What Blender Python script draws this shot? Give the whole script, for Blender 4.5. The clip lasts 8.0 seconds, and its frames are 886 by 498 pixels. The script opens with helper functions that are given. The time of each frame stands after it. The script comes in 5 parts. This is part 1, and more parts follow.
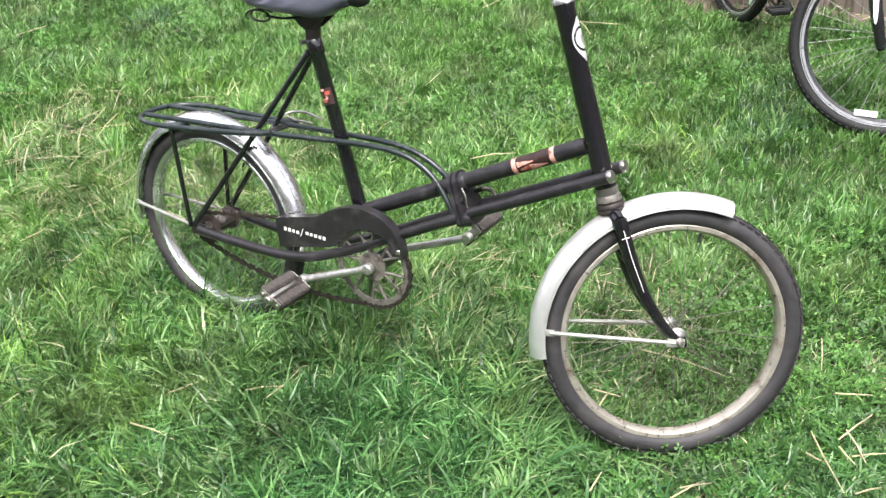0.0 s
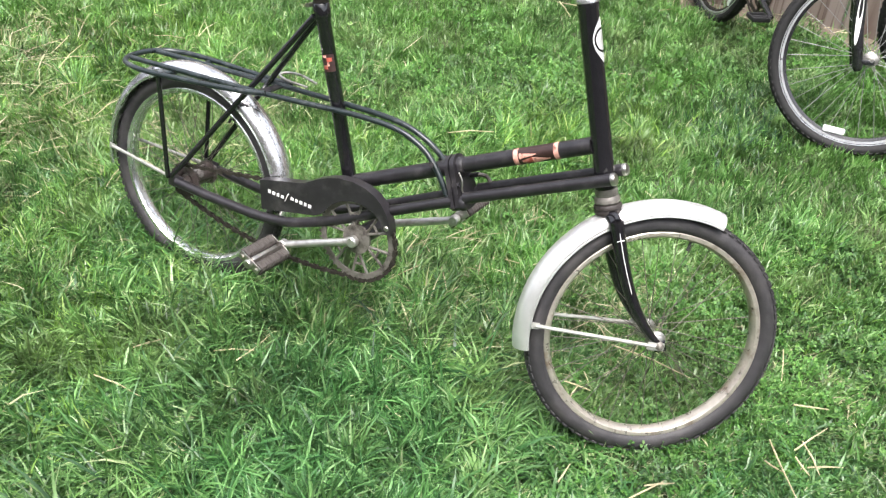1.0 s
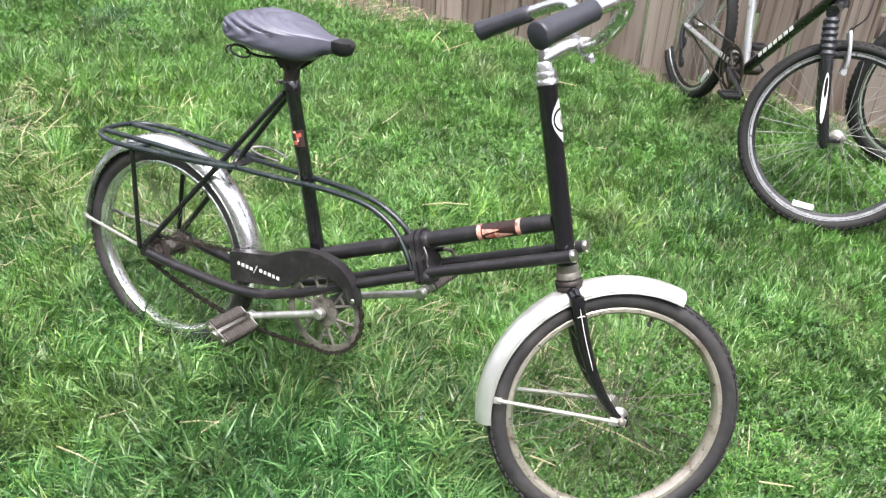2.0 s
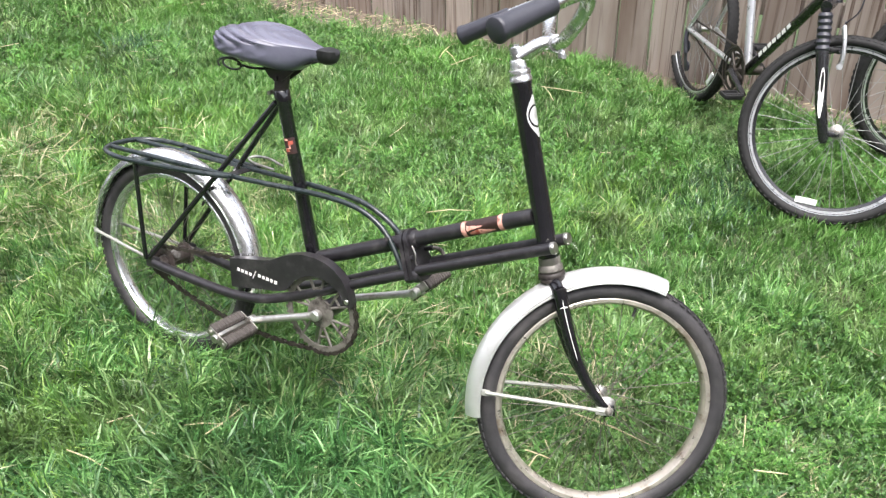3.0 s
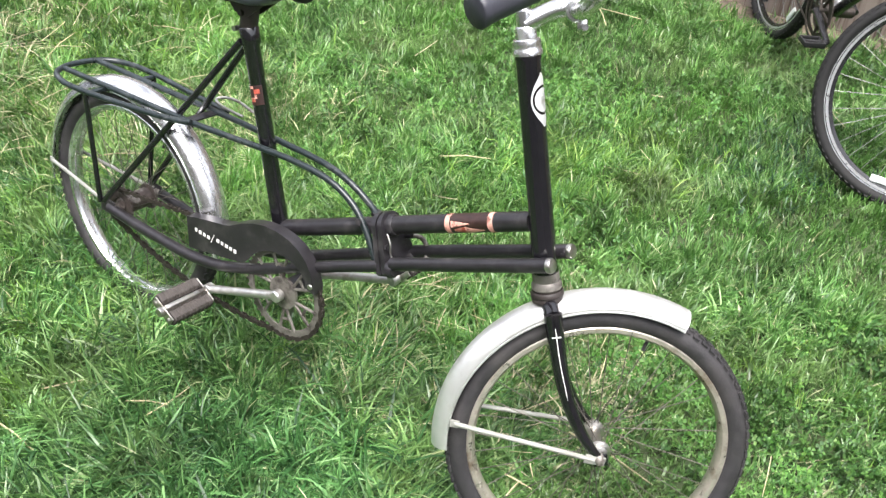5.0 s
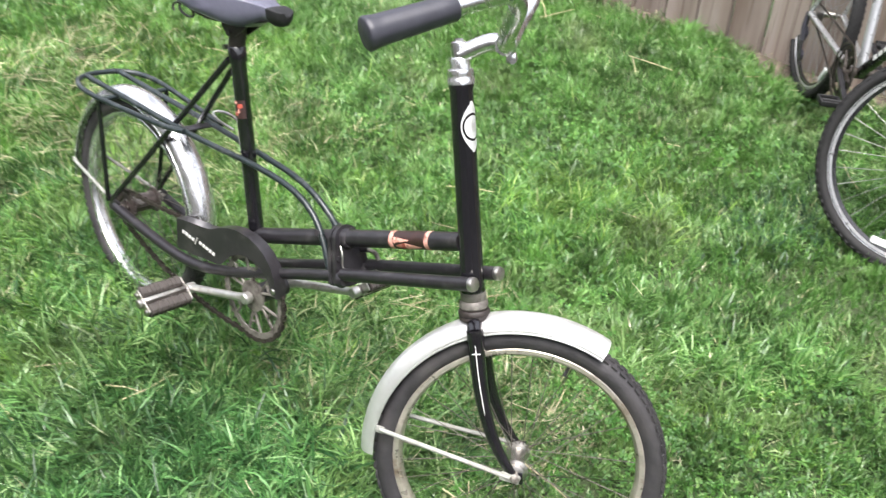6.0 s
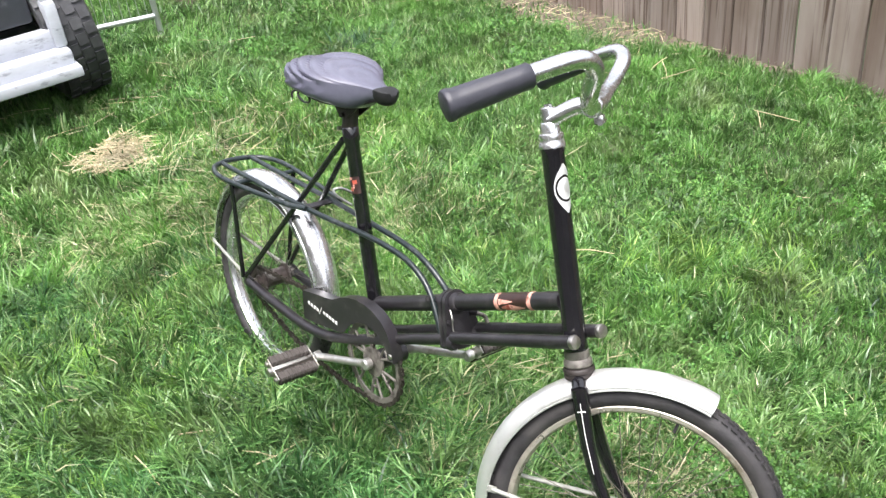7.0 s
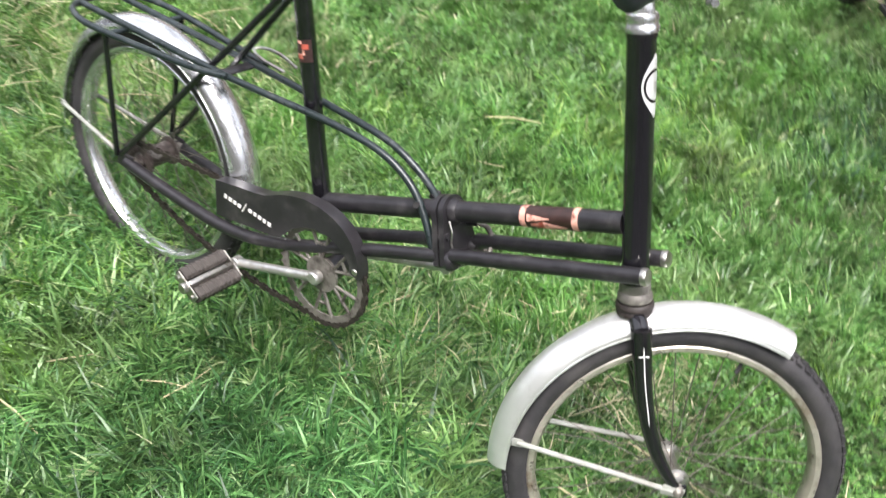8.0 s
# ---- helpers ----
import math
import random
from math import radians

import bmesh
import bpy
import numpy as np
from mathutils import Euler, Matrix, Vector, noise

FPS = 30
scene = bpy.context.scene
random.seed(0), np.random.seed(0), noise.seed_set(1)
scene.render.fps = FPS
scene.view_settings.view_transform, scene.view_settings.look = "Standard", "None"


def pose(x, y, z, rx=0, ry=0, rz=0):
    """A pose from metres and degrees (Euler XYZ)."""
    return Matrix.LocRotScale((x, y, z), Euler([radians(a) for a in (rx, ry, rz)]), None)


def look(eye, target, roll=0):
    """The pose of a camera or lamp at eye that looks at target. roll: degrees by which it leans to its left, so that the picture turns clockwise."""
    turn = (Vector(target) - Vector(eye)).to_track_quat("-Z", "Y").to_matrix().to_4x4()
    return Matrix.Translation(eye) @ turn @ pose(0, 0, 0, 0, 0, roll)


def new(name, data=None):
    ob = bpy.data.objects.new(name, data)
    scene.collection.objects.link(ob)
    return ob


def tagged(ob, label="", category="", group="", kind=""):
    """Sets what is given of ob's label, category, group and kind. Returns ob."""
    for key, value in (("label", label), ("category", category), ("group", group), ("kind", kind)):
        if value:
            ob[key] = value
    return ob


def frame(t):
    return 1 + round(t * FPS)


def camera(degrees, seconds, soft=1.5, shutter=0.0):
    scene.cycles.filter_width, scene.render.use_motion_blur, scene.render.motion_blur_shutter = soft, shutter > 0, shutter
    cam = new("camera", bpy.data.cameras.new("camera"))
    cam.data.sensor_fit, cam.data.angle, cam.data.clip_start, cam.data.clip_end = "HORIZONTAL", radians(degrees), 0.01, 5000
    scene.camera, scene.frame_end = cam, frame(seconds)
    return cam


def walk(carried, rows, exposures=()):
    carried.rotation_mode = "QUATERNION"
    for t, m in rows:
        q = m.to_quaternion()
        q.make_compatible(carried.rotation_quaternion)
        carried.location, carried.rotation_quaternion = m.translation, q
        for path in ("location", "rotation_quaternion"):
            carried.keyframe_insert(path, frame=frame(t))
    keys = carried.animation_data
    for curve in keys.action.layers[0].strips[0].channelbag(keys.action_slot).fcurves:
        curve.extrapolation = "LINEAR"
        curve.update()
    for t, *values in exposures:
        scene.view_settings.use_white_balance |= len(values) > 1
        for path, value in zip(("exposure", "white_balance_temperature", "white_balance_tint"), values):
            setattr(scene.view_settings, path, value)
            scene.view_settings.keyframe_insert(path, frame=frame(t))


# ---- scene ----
cam = camera(50.93, 8.0, soft=1.3, shutter=0.25)
# seconds, eye (m), aim (m), roll (degrees)
PATH = [
    (0, (1.016, -1.26, 1.473), (0.104, 0.091, 0.314), -6.6),
    (0.5, (0.933, -1.311, 1.52), (0.089, 0.032, 0.303), -2.2),
    (1, (0.879, -1.298, 1.522), (0.141, 0.085, 0.279), 2.5),
    (1.5, (0.887, -1.276, 1.537), (0.16, 0.136, 0.321), 2.2),
    (1.7, (0.904, -1.272, 1.55), (0.158, 0.163, 0.374), 3.2),
    (2.8, (1.019, -1.284, 1.54), (0.165, 0.165, 0.457), 0.4),
    (3, (1.056, -1.28, 1.537), (0.199, 0.161, 0.446), -0.2),
    (3.5, (1.124, -1.253, 1.534), (0.228, 0.163, 0.442), -2.1),
    (4, (1.125, -1.186, 1.518), (0.166, 0.193, 0.433), -5.2),
    (4.5, (1.012, -0.997, 1.462), (0.135, 0.32, 0.239), -3.5),
    (4.7, (0.956, -0.931, 1.482), (0.117, 0.344, 0.19), -0.1),
    (5.8, (1.109, -0.804, 1.543), (0.171, 0.423, 0.273), 5.2),
    (6, (1.212, -0.78, 1.542), (0.152, 0.382, 0.307), 2.3),
    (6.5, (1.301, -0.749, 1.548), (0.068, 0.279, 0.355), -3.4),
    (7, (1.304, -0.753, 1.557), (-0.04, 0.238, 0.455), -6.6),
    (7.2, (1.255, -0.758, 1.547), (-0.095, 0.236, 0.456), -7.1),
    (7.5, (1.104, -0.764, 1.517), (-0.129, 0.239, 0.303), -7.1),
    (7.7, (0.938, -0.8, 1.482), (-0.132, 0.305, 0.203), 3.4),
    (8, (0.745, -0.776, 1.449), (-0.052, 0.403, 0.043), 6.0),
]
walk(cam, [(t, look(eye, aim, roll)) for t, eye, aim, roll in PATH],
     exposures=[(0.0, 1.58, 6420, 12), (7.4, 1.58, 6420, 12), (8.0, 1.50, 6420, 12)])

# ---- world and light: bright overcast sky, weak wide sun ----
world = bpy.data.worlds.new("sky")
scene.world = world
world.use_nodes = True
wn, wl = world.node_tree.nodes, world.node_tree.links
sky = wn.new("ShaderNodeTexSky")
sky.sky_type = "NISHITA"
sky.sun_disc = False
sky.sun_elevation, sky.sun_rotation = radians(74), radians(141)
sky.dust_density, sky.air_density, sky.ozone_density = 4.0, 1.2, 1.0
cloud = wn.new("ShaderNodeHueSaturation")
cloud.inputs["Saturation"].default_value = 0.3
wl.new(sky.outputs[0], cloud.inputs["Color"])
wl.new(cloud.outputs[0], wn["Background"].inputs[0])
wn["Background"].inputs[1].default_value = 0.15
sun_data = bpy.data.lights.new("sun", "SUN")
sun_data.energy, sun_data.angle, sun_data.color = 2.0, radians(35), (1.0, 0.96, 0.9)
sun = new("sun", sun_data)
sun.matrix_world = look((0.9, -1.1, 5.0), (0, 0, 0))

# ---- materials ----


def material(name, base, rough=0.5, metal=0.0, vary=0.15, scale=30.0, bump=0.0, bump_scale=200.0,
             second=None, second_scale=6.0, second_edge=(0.5, 0.65), stretch=(1, 1, 1), rough_vary=0.1, by_object=0.0, coat=0.0):
    """A surface with fine variation, an optional second colour in patches (dirt, rust, wear) and fine relief."""
    m = bpy.data.materials.new(name)
    m.use_nodes = True
    n, l = m.node_tree.nodes, m.node_tree.links
    b = n["Principled BSDF"]
    b.inputs["Metallic"].default_value = metal
    b.inputs["Coat Weight"].default_value = coat
    b.inputs["Coat Roughness"].default_value = 0.12
    co = n.new("ShaderNodeTexCoord")
    mp = n.new("ShaderNodeMapping")
    mp.inputs["Scale"].default_value = stretch
    l.new(co.outputs["Object"], mp.inputs["Vector"])
    fine = n.new("ShaderNodeTexNoise")
    fine.inputs["Scale"].default_value, fine.inputs["Detail"].default_value = scale, 6
    l.new(mp.outputs[0], fine.inputs["Vector"])
    ramp = n.new("ShaderNodeValToRGB")
    ramp.color_ramp.elements[0].position, ramp.color_ramp.elements[1].position = 0.3, 0.7
    ramp.color_ramp.elements[0].color = (*[c * (1 - vary) for c in base], 1)
    ramp.color_ramp.elements[1].color = (*[min(1, c * (1 + vary)) for c in base], 1)
    l.new(fine.outputs["Fac"], ramp.inputs[0])
    colour = ramp.outputs[0]
    if second:
        patch = n.new("ShaderNodeTexNoise")
        patch.inputs["Scale"].default_value, patch.inputs["Detail"].default_value = second_scale, 8
        patch.inputs["Roughness"].default_value = 0.65
        l.new(mp.outputs[0], patch.inputs["Vector"])
        edge = n.new("ShaderNodeMapRange")
        edge.inputs["From Min"].default_value, edge.inputs["From Max"].default_value = second_edge
        l.new(patch.outputs["Fac"], edge.inputs["Value"])
        mix = n.new("ShaderNodeMix")
        mix.data_type = "RGBA"
        l.new(edge.outputs[0], mix.inputs[0])
        l.new(colour, mix.inputs[6])
        mix.inputs[7].default_value = (*second, 1)
        colour = mix.outputs[2]
    if by_object:
        info = n.new("ShaderNodeObjectInfo")
        hue = n.new("ShaderNodeHueSaturation")
        rng = n.new("ShaderNodeMapRange")
        rng.inputs["To Min"].default_value, rng.inputs["To Max"].default_value = 1 - by_object, 1 + by_object
        l.new(info.outputs["Random"], rng.inputs["Value"])
        l.new(rng.outputs[0], hue.inputs["Value"])
        l.new(colour, hue.inputs["Color"])
        colour = hue.outputs[0]
    l.new(colour, b.inputs["Base Color"])
    rr = n.new("ShaderNodeMapRange")
    rr.inputs["To Min"].default_value, rr.inputs["To Max"].default_value = max(0.03, rough - rough_vary), min(1, rough + rough_vary)
    l.new(fine.outputs["Fac"], rr.inputs["Value"])
    l.new(rr.outputs[0], b.inputs["Roughness"])
    if bump:
        bn = n.new("ShaderNodeTexNoise")
        bn.inputs["Scale"].default_value, bn.inputs["Detail"].default_value = bump_scale, 4
        l.new(mp.outputs[0], bn.inputs["Vector"])
        bp = n.new("ShaderNodeBump")
        bp.inputs["Strength"].default_value, bp.inputs["Distance"].default_value = bump, 0.002
        l.new(bn.outputs["Fac"], bp.inputs["Height"])
        l.new(bp.outputs[0], b.inputs["Normal"])
    return m


def leaf_material(name, colours, through_light=0.4, rough=0.5, patch=None, dry=None):
    """Leaves and blades: a colour for each blade from a ramp, some light coming through; patch tints wide areas."""
    m = bpy.data.materials.new(name)
    m.use_nodes = True
    n, l = m.node_tree.nodes, m.node_tree.links
    b, out = n["Principled BSDF"], n["Material Output"]
    geo = n.new("ShaderNodeNewGeometry")
    ramp = n.new("ShaderNodeValToRGB")
    el = ramp.color_ramp.elements
    while len(el) < len(colours):
        el.new(0.5)
    for e, (p, c) in zip(el, colours):
        e.position, e.color = p, (*c, 1)
    l.new(geo.outputs["Random Per Island"], ramp.inputs[0])
    colour = ramp.outputs[0]
    if patch:
        nz = n.new("ShaderNodeTexNoise")
        nz.inputs["Scale"].default_value, nz.inputs["Detail"].default_value = 1.7, 5
        l.new(geo.outputs["Position"], nz.inputs["Vector"])
        rng = n.new("ShaderNodeMapRange")
        rng.inputs["From Min"].default_value, rng.inputs["From Max"].default_value = 0.42, 0.68
        rng.inputs["To Max"].default_value = 0.6
        l.new(nz.outputs["Fac"], rng.inputs["Value"])
        mix = n.new("ShaderNodeMix")
        mix.data_type = "RGBA"
        l.new(rng.outputs[0], mix.inputs[0])
        l.new(colour, mix.inputs[6])
        mix.inputs[7].default_value = (*patch, 1)
        colour = mix.outputs[2]
    if dry:
        nz = n.new("ShaderNodeTexNoise")
        nz.inputs["Scale"].default_value, nz.inputs["Detail"].default_value = 3.1, 6
        off = n.new("ShaderNodeVectorMath")
        off.inputs[1].default_value = (7.3, 2.1, 0.0)
        l.new(geo.outputs["Position"], off.inputs[0])
        l.new(off.outputs[0], nz.inputs["Vector"])
        rng = n.new("ShaderNodeMapRange")
        rng.inputs["From Min"].default_value, rng.inputs["From Max"].default_value = 0.52, 0.72
        rng.inputs["To Max"].default_value = 0.5
        l.new(nz.outputs["Fac"], rng.inputs["Value"])
        mix = n.new("ShaderNodeMix")
        mix.data_type = "RGBA"
        l.new(rng.outputs[0], mix.inputs[0])
        l.new(colour, mix.inputs[6])
        mix.inputs[7].default_value = (*dry, 1)
        colour = mix.outputs[2]
    tuft = n.new("ShaderNodeTexNoise")
    tuft.inputs["Scale"].default_value, tuft.inputs["Detail"].default_value = 7.0, 7
    l.new(geo.outputs["Position"], tuft.inputs["Vector"])
    tone = n.new("ShaderNodeMapRange")
    tone.inputs["From Min"].default_value, tone.inputs["From Max"].default_value = 0.32, 0.68
    tone.inputs["To Min"].default_value, tone.inputs["To Max"].default_value = 0.6, 1.45
    l.new(tuft.outputs["Fac"], tone.inputs["Value"])
    hue = n.new("ShaderNodeHueSaturation")
    l.new(tone.outputs[0], hue.inputs["Value"])
    l.new(colour, hue.inputs["Color"])
    colour = hue.outputs[0]
    l.new(colour, b.inputs["Base Color"])
    b.inputs["Roughness"].default_value = rough
    b.inputs["Specular IOR Level"].default_value = 0.5
    tr = n.new("ShaderNodeBsdfTranslucent")
    l.new(colour, tr.inputs["Color"])
    ms = n.new("ShaderNodeMixShader")
    ms.inputs[0].default_value = through_light
    l.new(b.outputs[0], ms.inputs[1])
    l.new(tr.outputs[0], ms.inputs[2])
    l.new(ms.outputs[0], out.inputs["Surface"])
    return m


def board_material(name):
    """Weathered softwood: long grain lines, broad streaks of grey and brown, each board with its own tone."""
    m = bpy.data.materials.new(name)
    m.use_nodes = True
    n, l = m.node_tree.nodes, m.node_tree.links
    b = n["Principled BSDF"]
    b.inputs["Roughness"].default_value = 0.88
    co, info = n.new("ShaderNodeTexCoord"), n.new("ShaderNodeObjectInfo")
    shift = n.new("ShaderNodeVectorMath")
    shift.operation = "MULTIPLY_ADD"
    shift.inputs[1].default_value = (9.0, 9.0, 9.0)
    l.new(info.outputs["Random"], shift.inputs[0])
    l.new(co.outputs["Object"], shift.inputs[2])

    def streaks(stretch, scale, detail, lo, hi, twist=0.0):
        mp, nz, rng_ = n.new("ShaderNodeMapping"), n.new("ShaderNodeTexNoise"), n.new("ShaderNodeMapRange")
        mp.inputs["Scale"].default_value = stretch
        nz.inputs["Scale"].default_value, nz.inputs["Detail"].default_value, nz.inputs["Distortion"].default_value = scale, detail, twist
        rng_.inputs["From Min"].default_value, rng_.inputs["From Max"].default_value = lo, hi
        l.new(shift.outputs[0], mp.inputs["Vector"])
        l.new(mp.outputs[0], nz.inputs["Vector"])
        l.new(nz.outputs["Fac"], rng_.inputs["Value"])
        return rng_.outputs[0]

    def blend(fac, under, over):
        mix = n.new("ShaderNodeMix")
        mix.data_type = "RGBA"
        l.new(fac, mix.inputs[0])
        for socket, value in ((mix.inputs[6], under), (mix.inputs[7], over)):
            if isinstance(value, tuple):
                socket.default_value = (*value, 1)
            else:
                l.new(value, socket)
        return mix.outputs[2]
    grain = streaks((1, 1, 0.02), 62, 4, 0.53, 0.68, 0.8)
    wide = streaks((1, 1, 0.05), 13, 4, 0.42, 0.7, 1.0)
    stain = streaks((1, 1, 0.35), 3.2, 5, 0.52, 0.7)
    colour = blend(wide, (0.31, 0.26, 0.23), (0.21, 0.162, 0.136))
    colour = blend(stain, colour, (0.16, 0.115, 0.092))
    colour = blend(grain, colour, (0.1, 0.066, 0.05))
    tone, hue = n.new("ShaderNodeMapRange"), n.new("ShaderNodeHueSaturation")
    tone.inputs["To Min"].default_value, tone.inputs["To Max"].default_value = 0.78, 1.25
    l.new(info.outputs["Random"], tone.inputs["Value"])
    l.new(tone.outputs[0], hue.inputs["Value"])
    l.new(colour, hue.inputs["Color"])
    l.new(hue.outputs[0], b.inputs["Base Color"])
    bp = n.new("ShaderNodeBump")
    bp.inputs["Strength"].default_value, bp.inputs["Distance"].default_value, bp.invert = 0.6, 0.002, True
    l.new(grain, bp.inputs["Height"])
    l.new(bp.outputs[0], b.inputs["Normal"])
    return m


BLACK = material("black_enamel", (0.008, 0.0075, 0.0095), 0.14, 0, 0.3, 60, 0.03, 300, (0.022, 0.02, 0.019), 14, (0.6, 0.78), coat=0.5)
DULL_BLACK = material("worn_black_enamel", (0.0165, 0.015, 0.0175), 0.36, 0, 0.3, 60, 0.08, 300, (0.055, 0.05, 0.052), 22, (0.53, 0.73))
RAIL = material("dark_green_black_enamel", (0.014, 0.0205, 0.022), 0.3, 0, 0.3, 70, 0.06, 300, (0.06, 0.067, 0.068), 25, (0.53, 0.72))
CHROME = material("chrome", (0.68, 0.68, 0.68), 0.26, 1, 0.08, 80, 0.04, 500, (0.42, 0.39, 0.36), 40, (0.62, 0.75), rough_vary=0.06)
DULL_STEEL = material("dull_steel", (0.5, 0.48, 0.45), 0.35, 1, 0.2, 90, 0.08, 400, (0.22, 0.17, 0.13), 35, (0.56, 0.7))
ALU = material("polished_aluminium", (0.8, 0.8, 0.81), 0.26, 0.95, 0.08, 25, 0.06, 250, (0.5, 0.5, 0.5), 14, (0.48, 0.66), (1, 3.5, 1), 0.12)
ALU_PALE = material("oxidised_aluminium", (0.8, 0.8, 0.79), 0.4, 0.8, 0.06, 25, 0.06, 250, (0.6, 0.59, 0.57), 11, (0.5, 0.7), (1, 1, 1), 0.1)
RUBBER = material("old_tyre_rubber", (0.026, 0.0245, 0.027), 0.62, 0, 0.3, 60, 0.3, 220, (0.06, 0.055, 0.056), 12, (0.45, 0.75))
RIM = material("rusty_cream_rim", (0.5, 0.46, 0.405), 0.3, 0.65, 0.15, 50, 0.1, 300, (0.2, 0.14, 0.1), 22, (0.52, 0.7))
RUST = material("rusty_steel", (0.075, 0.06, 0.055), 0.5, 0.5, 0.35, 80, 0.2, 300, (0.24, 0.225, 0.21), 30, (0.5, 0.65))
DARK_RUST = material("dark_rusty_steel", (0.025, 0.019, 0.017), 0.55, 0.0, 0.3, 80, 0.2, 300)
SPOKE = material("tarnished_spoke", (0.11, 0.1, 0.085), 0.6, 0.5, 0.2, 80)
RING_STEEL = material("brown_tarnished_steel", (0.2, 0.185, 0.165), 0.5, 0.45, 0.2, 90, 0.1, 400, (0.055, 0.046, 0.04), 30, (0.5, 0.65))
CHAIN = material("oily_chain", (0.05, 0.042, 0.036), 0.5, 0.55, 0.35, 120, 0.2, 500)
VINYL = material("grey_vinyl", (0.082, 0.082, 0.118), 0.34, 0, 0.12, 40, 0.12, 260, (0.12, 0.12, 0.16), 7, (0.45, 0.65))
GRIP = material("dark_grey_grip", (0.03, 0.03, 0.04), 0.46, 0, 0.15, 60, 0.12, 400)
BLACK_PLASTIC = material("black_plastic", (0.007, 0.007, 0.008), 0.6, 0, 0.15, 60)
# sky reflection on the tyre lugs is put into this grey-blue colour
CAR_TYRE = material("dusty_block_tyre", (0.045, 0.045, 0.05), 0.55, 0, 0.25, 25, 0.2, 120, (0.085, 0.085, 0.092), 9, (0.5, 0.68))
PEDAL = material("brown_black_rubber", (0.05, 0.042, 0.038), 0.65, 0, 0.2, 70, 0.2, 300)
WHITE = material("white_lettering", (0.78, 0.77, 0.74), 0.5, 0, 0.06, 80)
RED = material("red_decal", (0.36, 0.075, 0.05), 0.4, 0, 0.25, 90, 0, 0, (0.5, 0.26, 0.2), 60, (0.5, 0.6))
PINK = material("faded_pink_decal", (0.7, 0.36, 0.29), 0.45, 0, 0.15, 90, 0, 0, (0.2, 0.08, 0.06), 90, (0.52, 0.6))
BROWN_DECAL = material("dark_brown_decal", (0.03, 0.014, 0.012), 0.4, 0, 0.3, 90)
STAY = material("grey_stay_steel", (0.35, 0.355, 0.325), 0.55, 0.4, 0.15, 60, 0.08, 300, (0.24, 0.22, 0.19), 30, (0.5, 0.7))
CRANK_CHROME = material("dull_crank_chrome", (0.58, 0.57, 0.55), 0.36, 0.85, 0.15, 60, 0.06, 300, (0.34, 0.3, 0.26), 26, (0.52, 0.7))
BADGE = material("white_metal_badge", (0.7, 0.7, 0.69), 0.35, 0.3, 0.06, 90)
MTB_BLACK = material("black_gloss_paint", (0.015, 0.015, 0.017), 0.25, 0, 0.2, 50, 0, 0, None, coat=0.4)
MTB_SILVER = material("silver_paint", (0.6, 0.61, 0.63), 0.3, 0.7, 0.06, 60)
MTB_BLUE = material("pale_blue_paint", (0.35, 0.52, 0.6), 0.3, 0.2, 0.08, 60)
MTB_SPOKE = material("bright_steel_spoke", (0.3, 0.3, 0.295), 0.5, 0.6, 0.1, 80)
MTB_TYRE = material("black_tyre_rubber", (0.009, 0.0085, 0.009), 0.75, 0, 0.3, 60, 0.2, 220)
REFLECT = material("white_reflector", (0.8, 0.82, 0.8), 0.2, 0, 0.05, 150, 0.3, 600)
FENCE_WOOD = board_material("weathered_fence_board")
UNSEEN_WALL = material("weathered_siding", (0.28, 0.26, 0.24), 0.7, 0, 0.15, 6, 0.3, 30, (0.2, 0.19, 0.175), 2, (0.45, 0.65))
CAR_WHITE = material("chalky_white_paint", (0.45, 0.47, 0.52), 0.5, 0, 0.08, 12, 0.1, 60, (0.25, 0.26, 0.29), 13, (0.56, 0.68), (1, 1, 3))
CAR_DARK = material("dark_grey_panel", (0.05, 0.052, 0.065), 0.4, 0, 0.2, 12, 0, 0, (0.15, 0.15, 0.17), 6, (0.55, 0.7))
GALV = material("galvanised_pipe", (0.55, 0.57, 0.58), 0.42, 0.8, 0.12, 40)
STRAW = leaf_material("straw", [(0.0, (0.3, 0.25, 0.14)), (0.5, (0.46, 0.4, 0.25)), (1.0, (0.62, 0.56, 0.4))], 0.15, 0.6)
GRASS = leaf_material("grass_blades", [(0.0, (0.03, 0.088, 0.02)), (0.45, (0.08, 0.188, 0.044)), (0.82, (0.155, 0.295, 0.088)), (0.965, (0.26, 0.38, 0.16)), (0.99, (0.38, 0.42, 0.23)), (1.0, (0.52, 0.47, 0.31))], 0.26, 0.3, (0.115, 0.26, 0.045), (0.25, 0.31, 0.14))
PALE = leaf_material("pale_green_blades", [(0.0, (0.1, 0.2, 0.055)), (0.5, (0.2, 0.32, 0.11)), (0.9, (0.33, 0.43, 0.21)), (1.0, (0.5, 0.48, 0.3))], 0.3, 0.36)
# darker low tones and bluer patches than GRASS, laid towards the front
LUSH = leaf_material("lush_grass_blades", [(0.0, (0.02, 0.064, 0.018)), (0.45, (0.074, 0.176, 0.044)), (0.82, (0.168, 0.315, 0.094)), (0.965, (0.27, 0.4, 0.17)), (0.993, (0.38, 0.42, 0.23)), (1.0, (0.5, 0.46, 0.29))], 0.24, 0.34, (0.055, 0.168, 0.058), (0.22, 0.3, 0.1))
BRIGHT = leaf_material("young_grass_blades", [(0.0, (0.075, 0.165, 0.03)), (0.5, (0.165, 0.31, 0.055)), (0.9, (0.25, 0.41, 0.095)), (1.0, (0.36, 0.46, 0.16))], 0.3, 0.4)
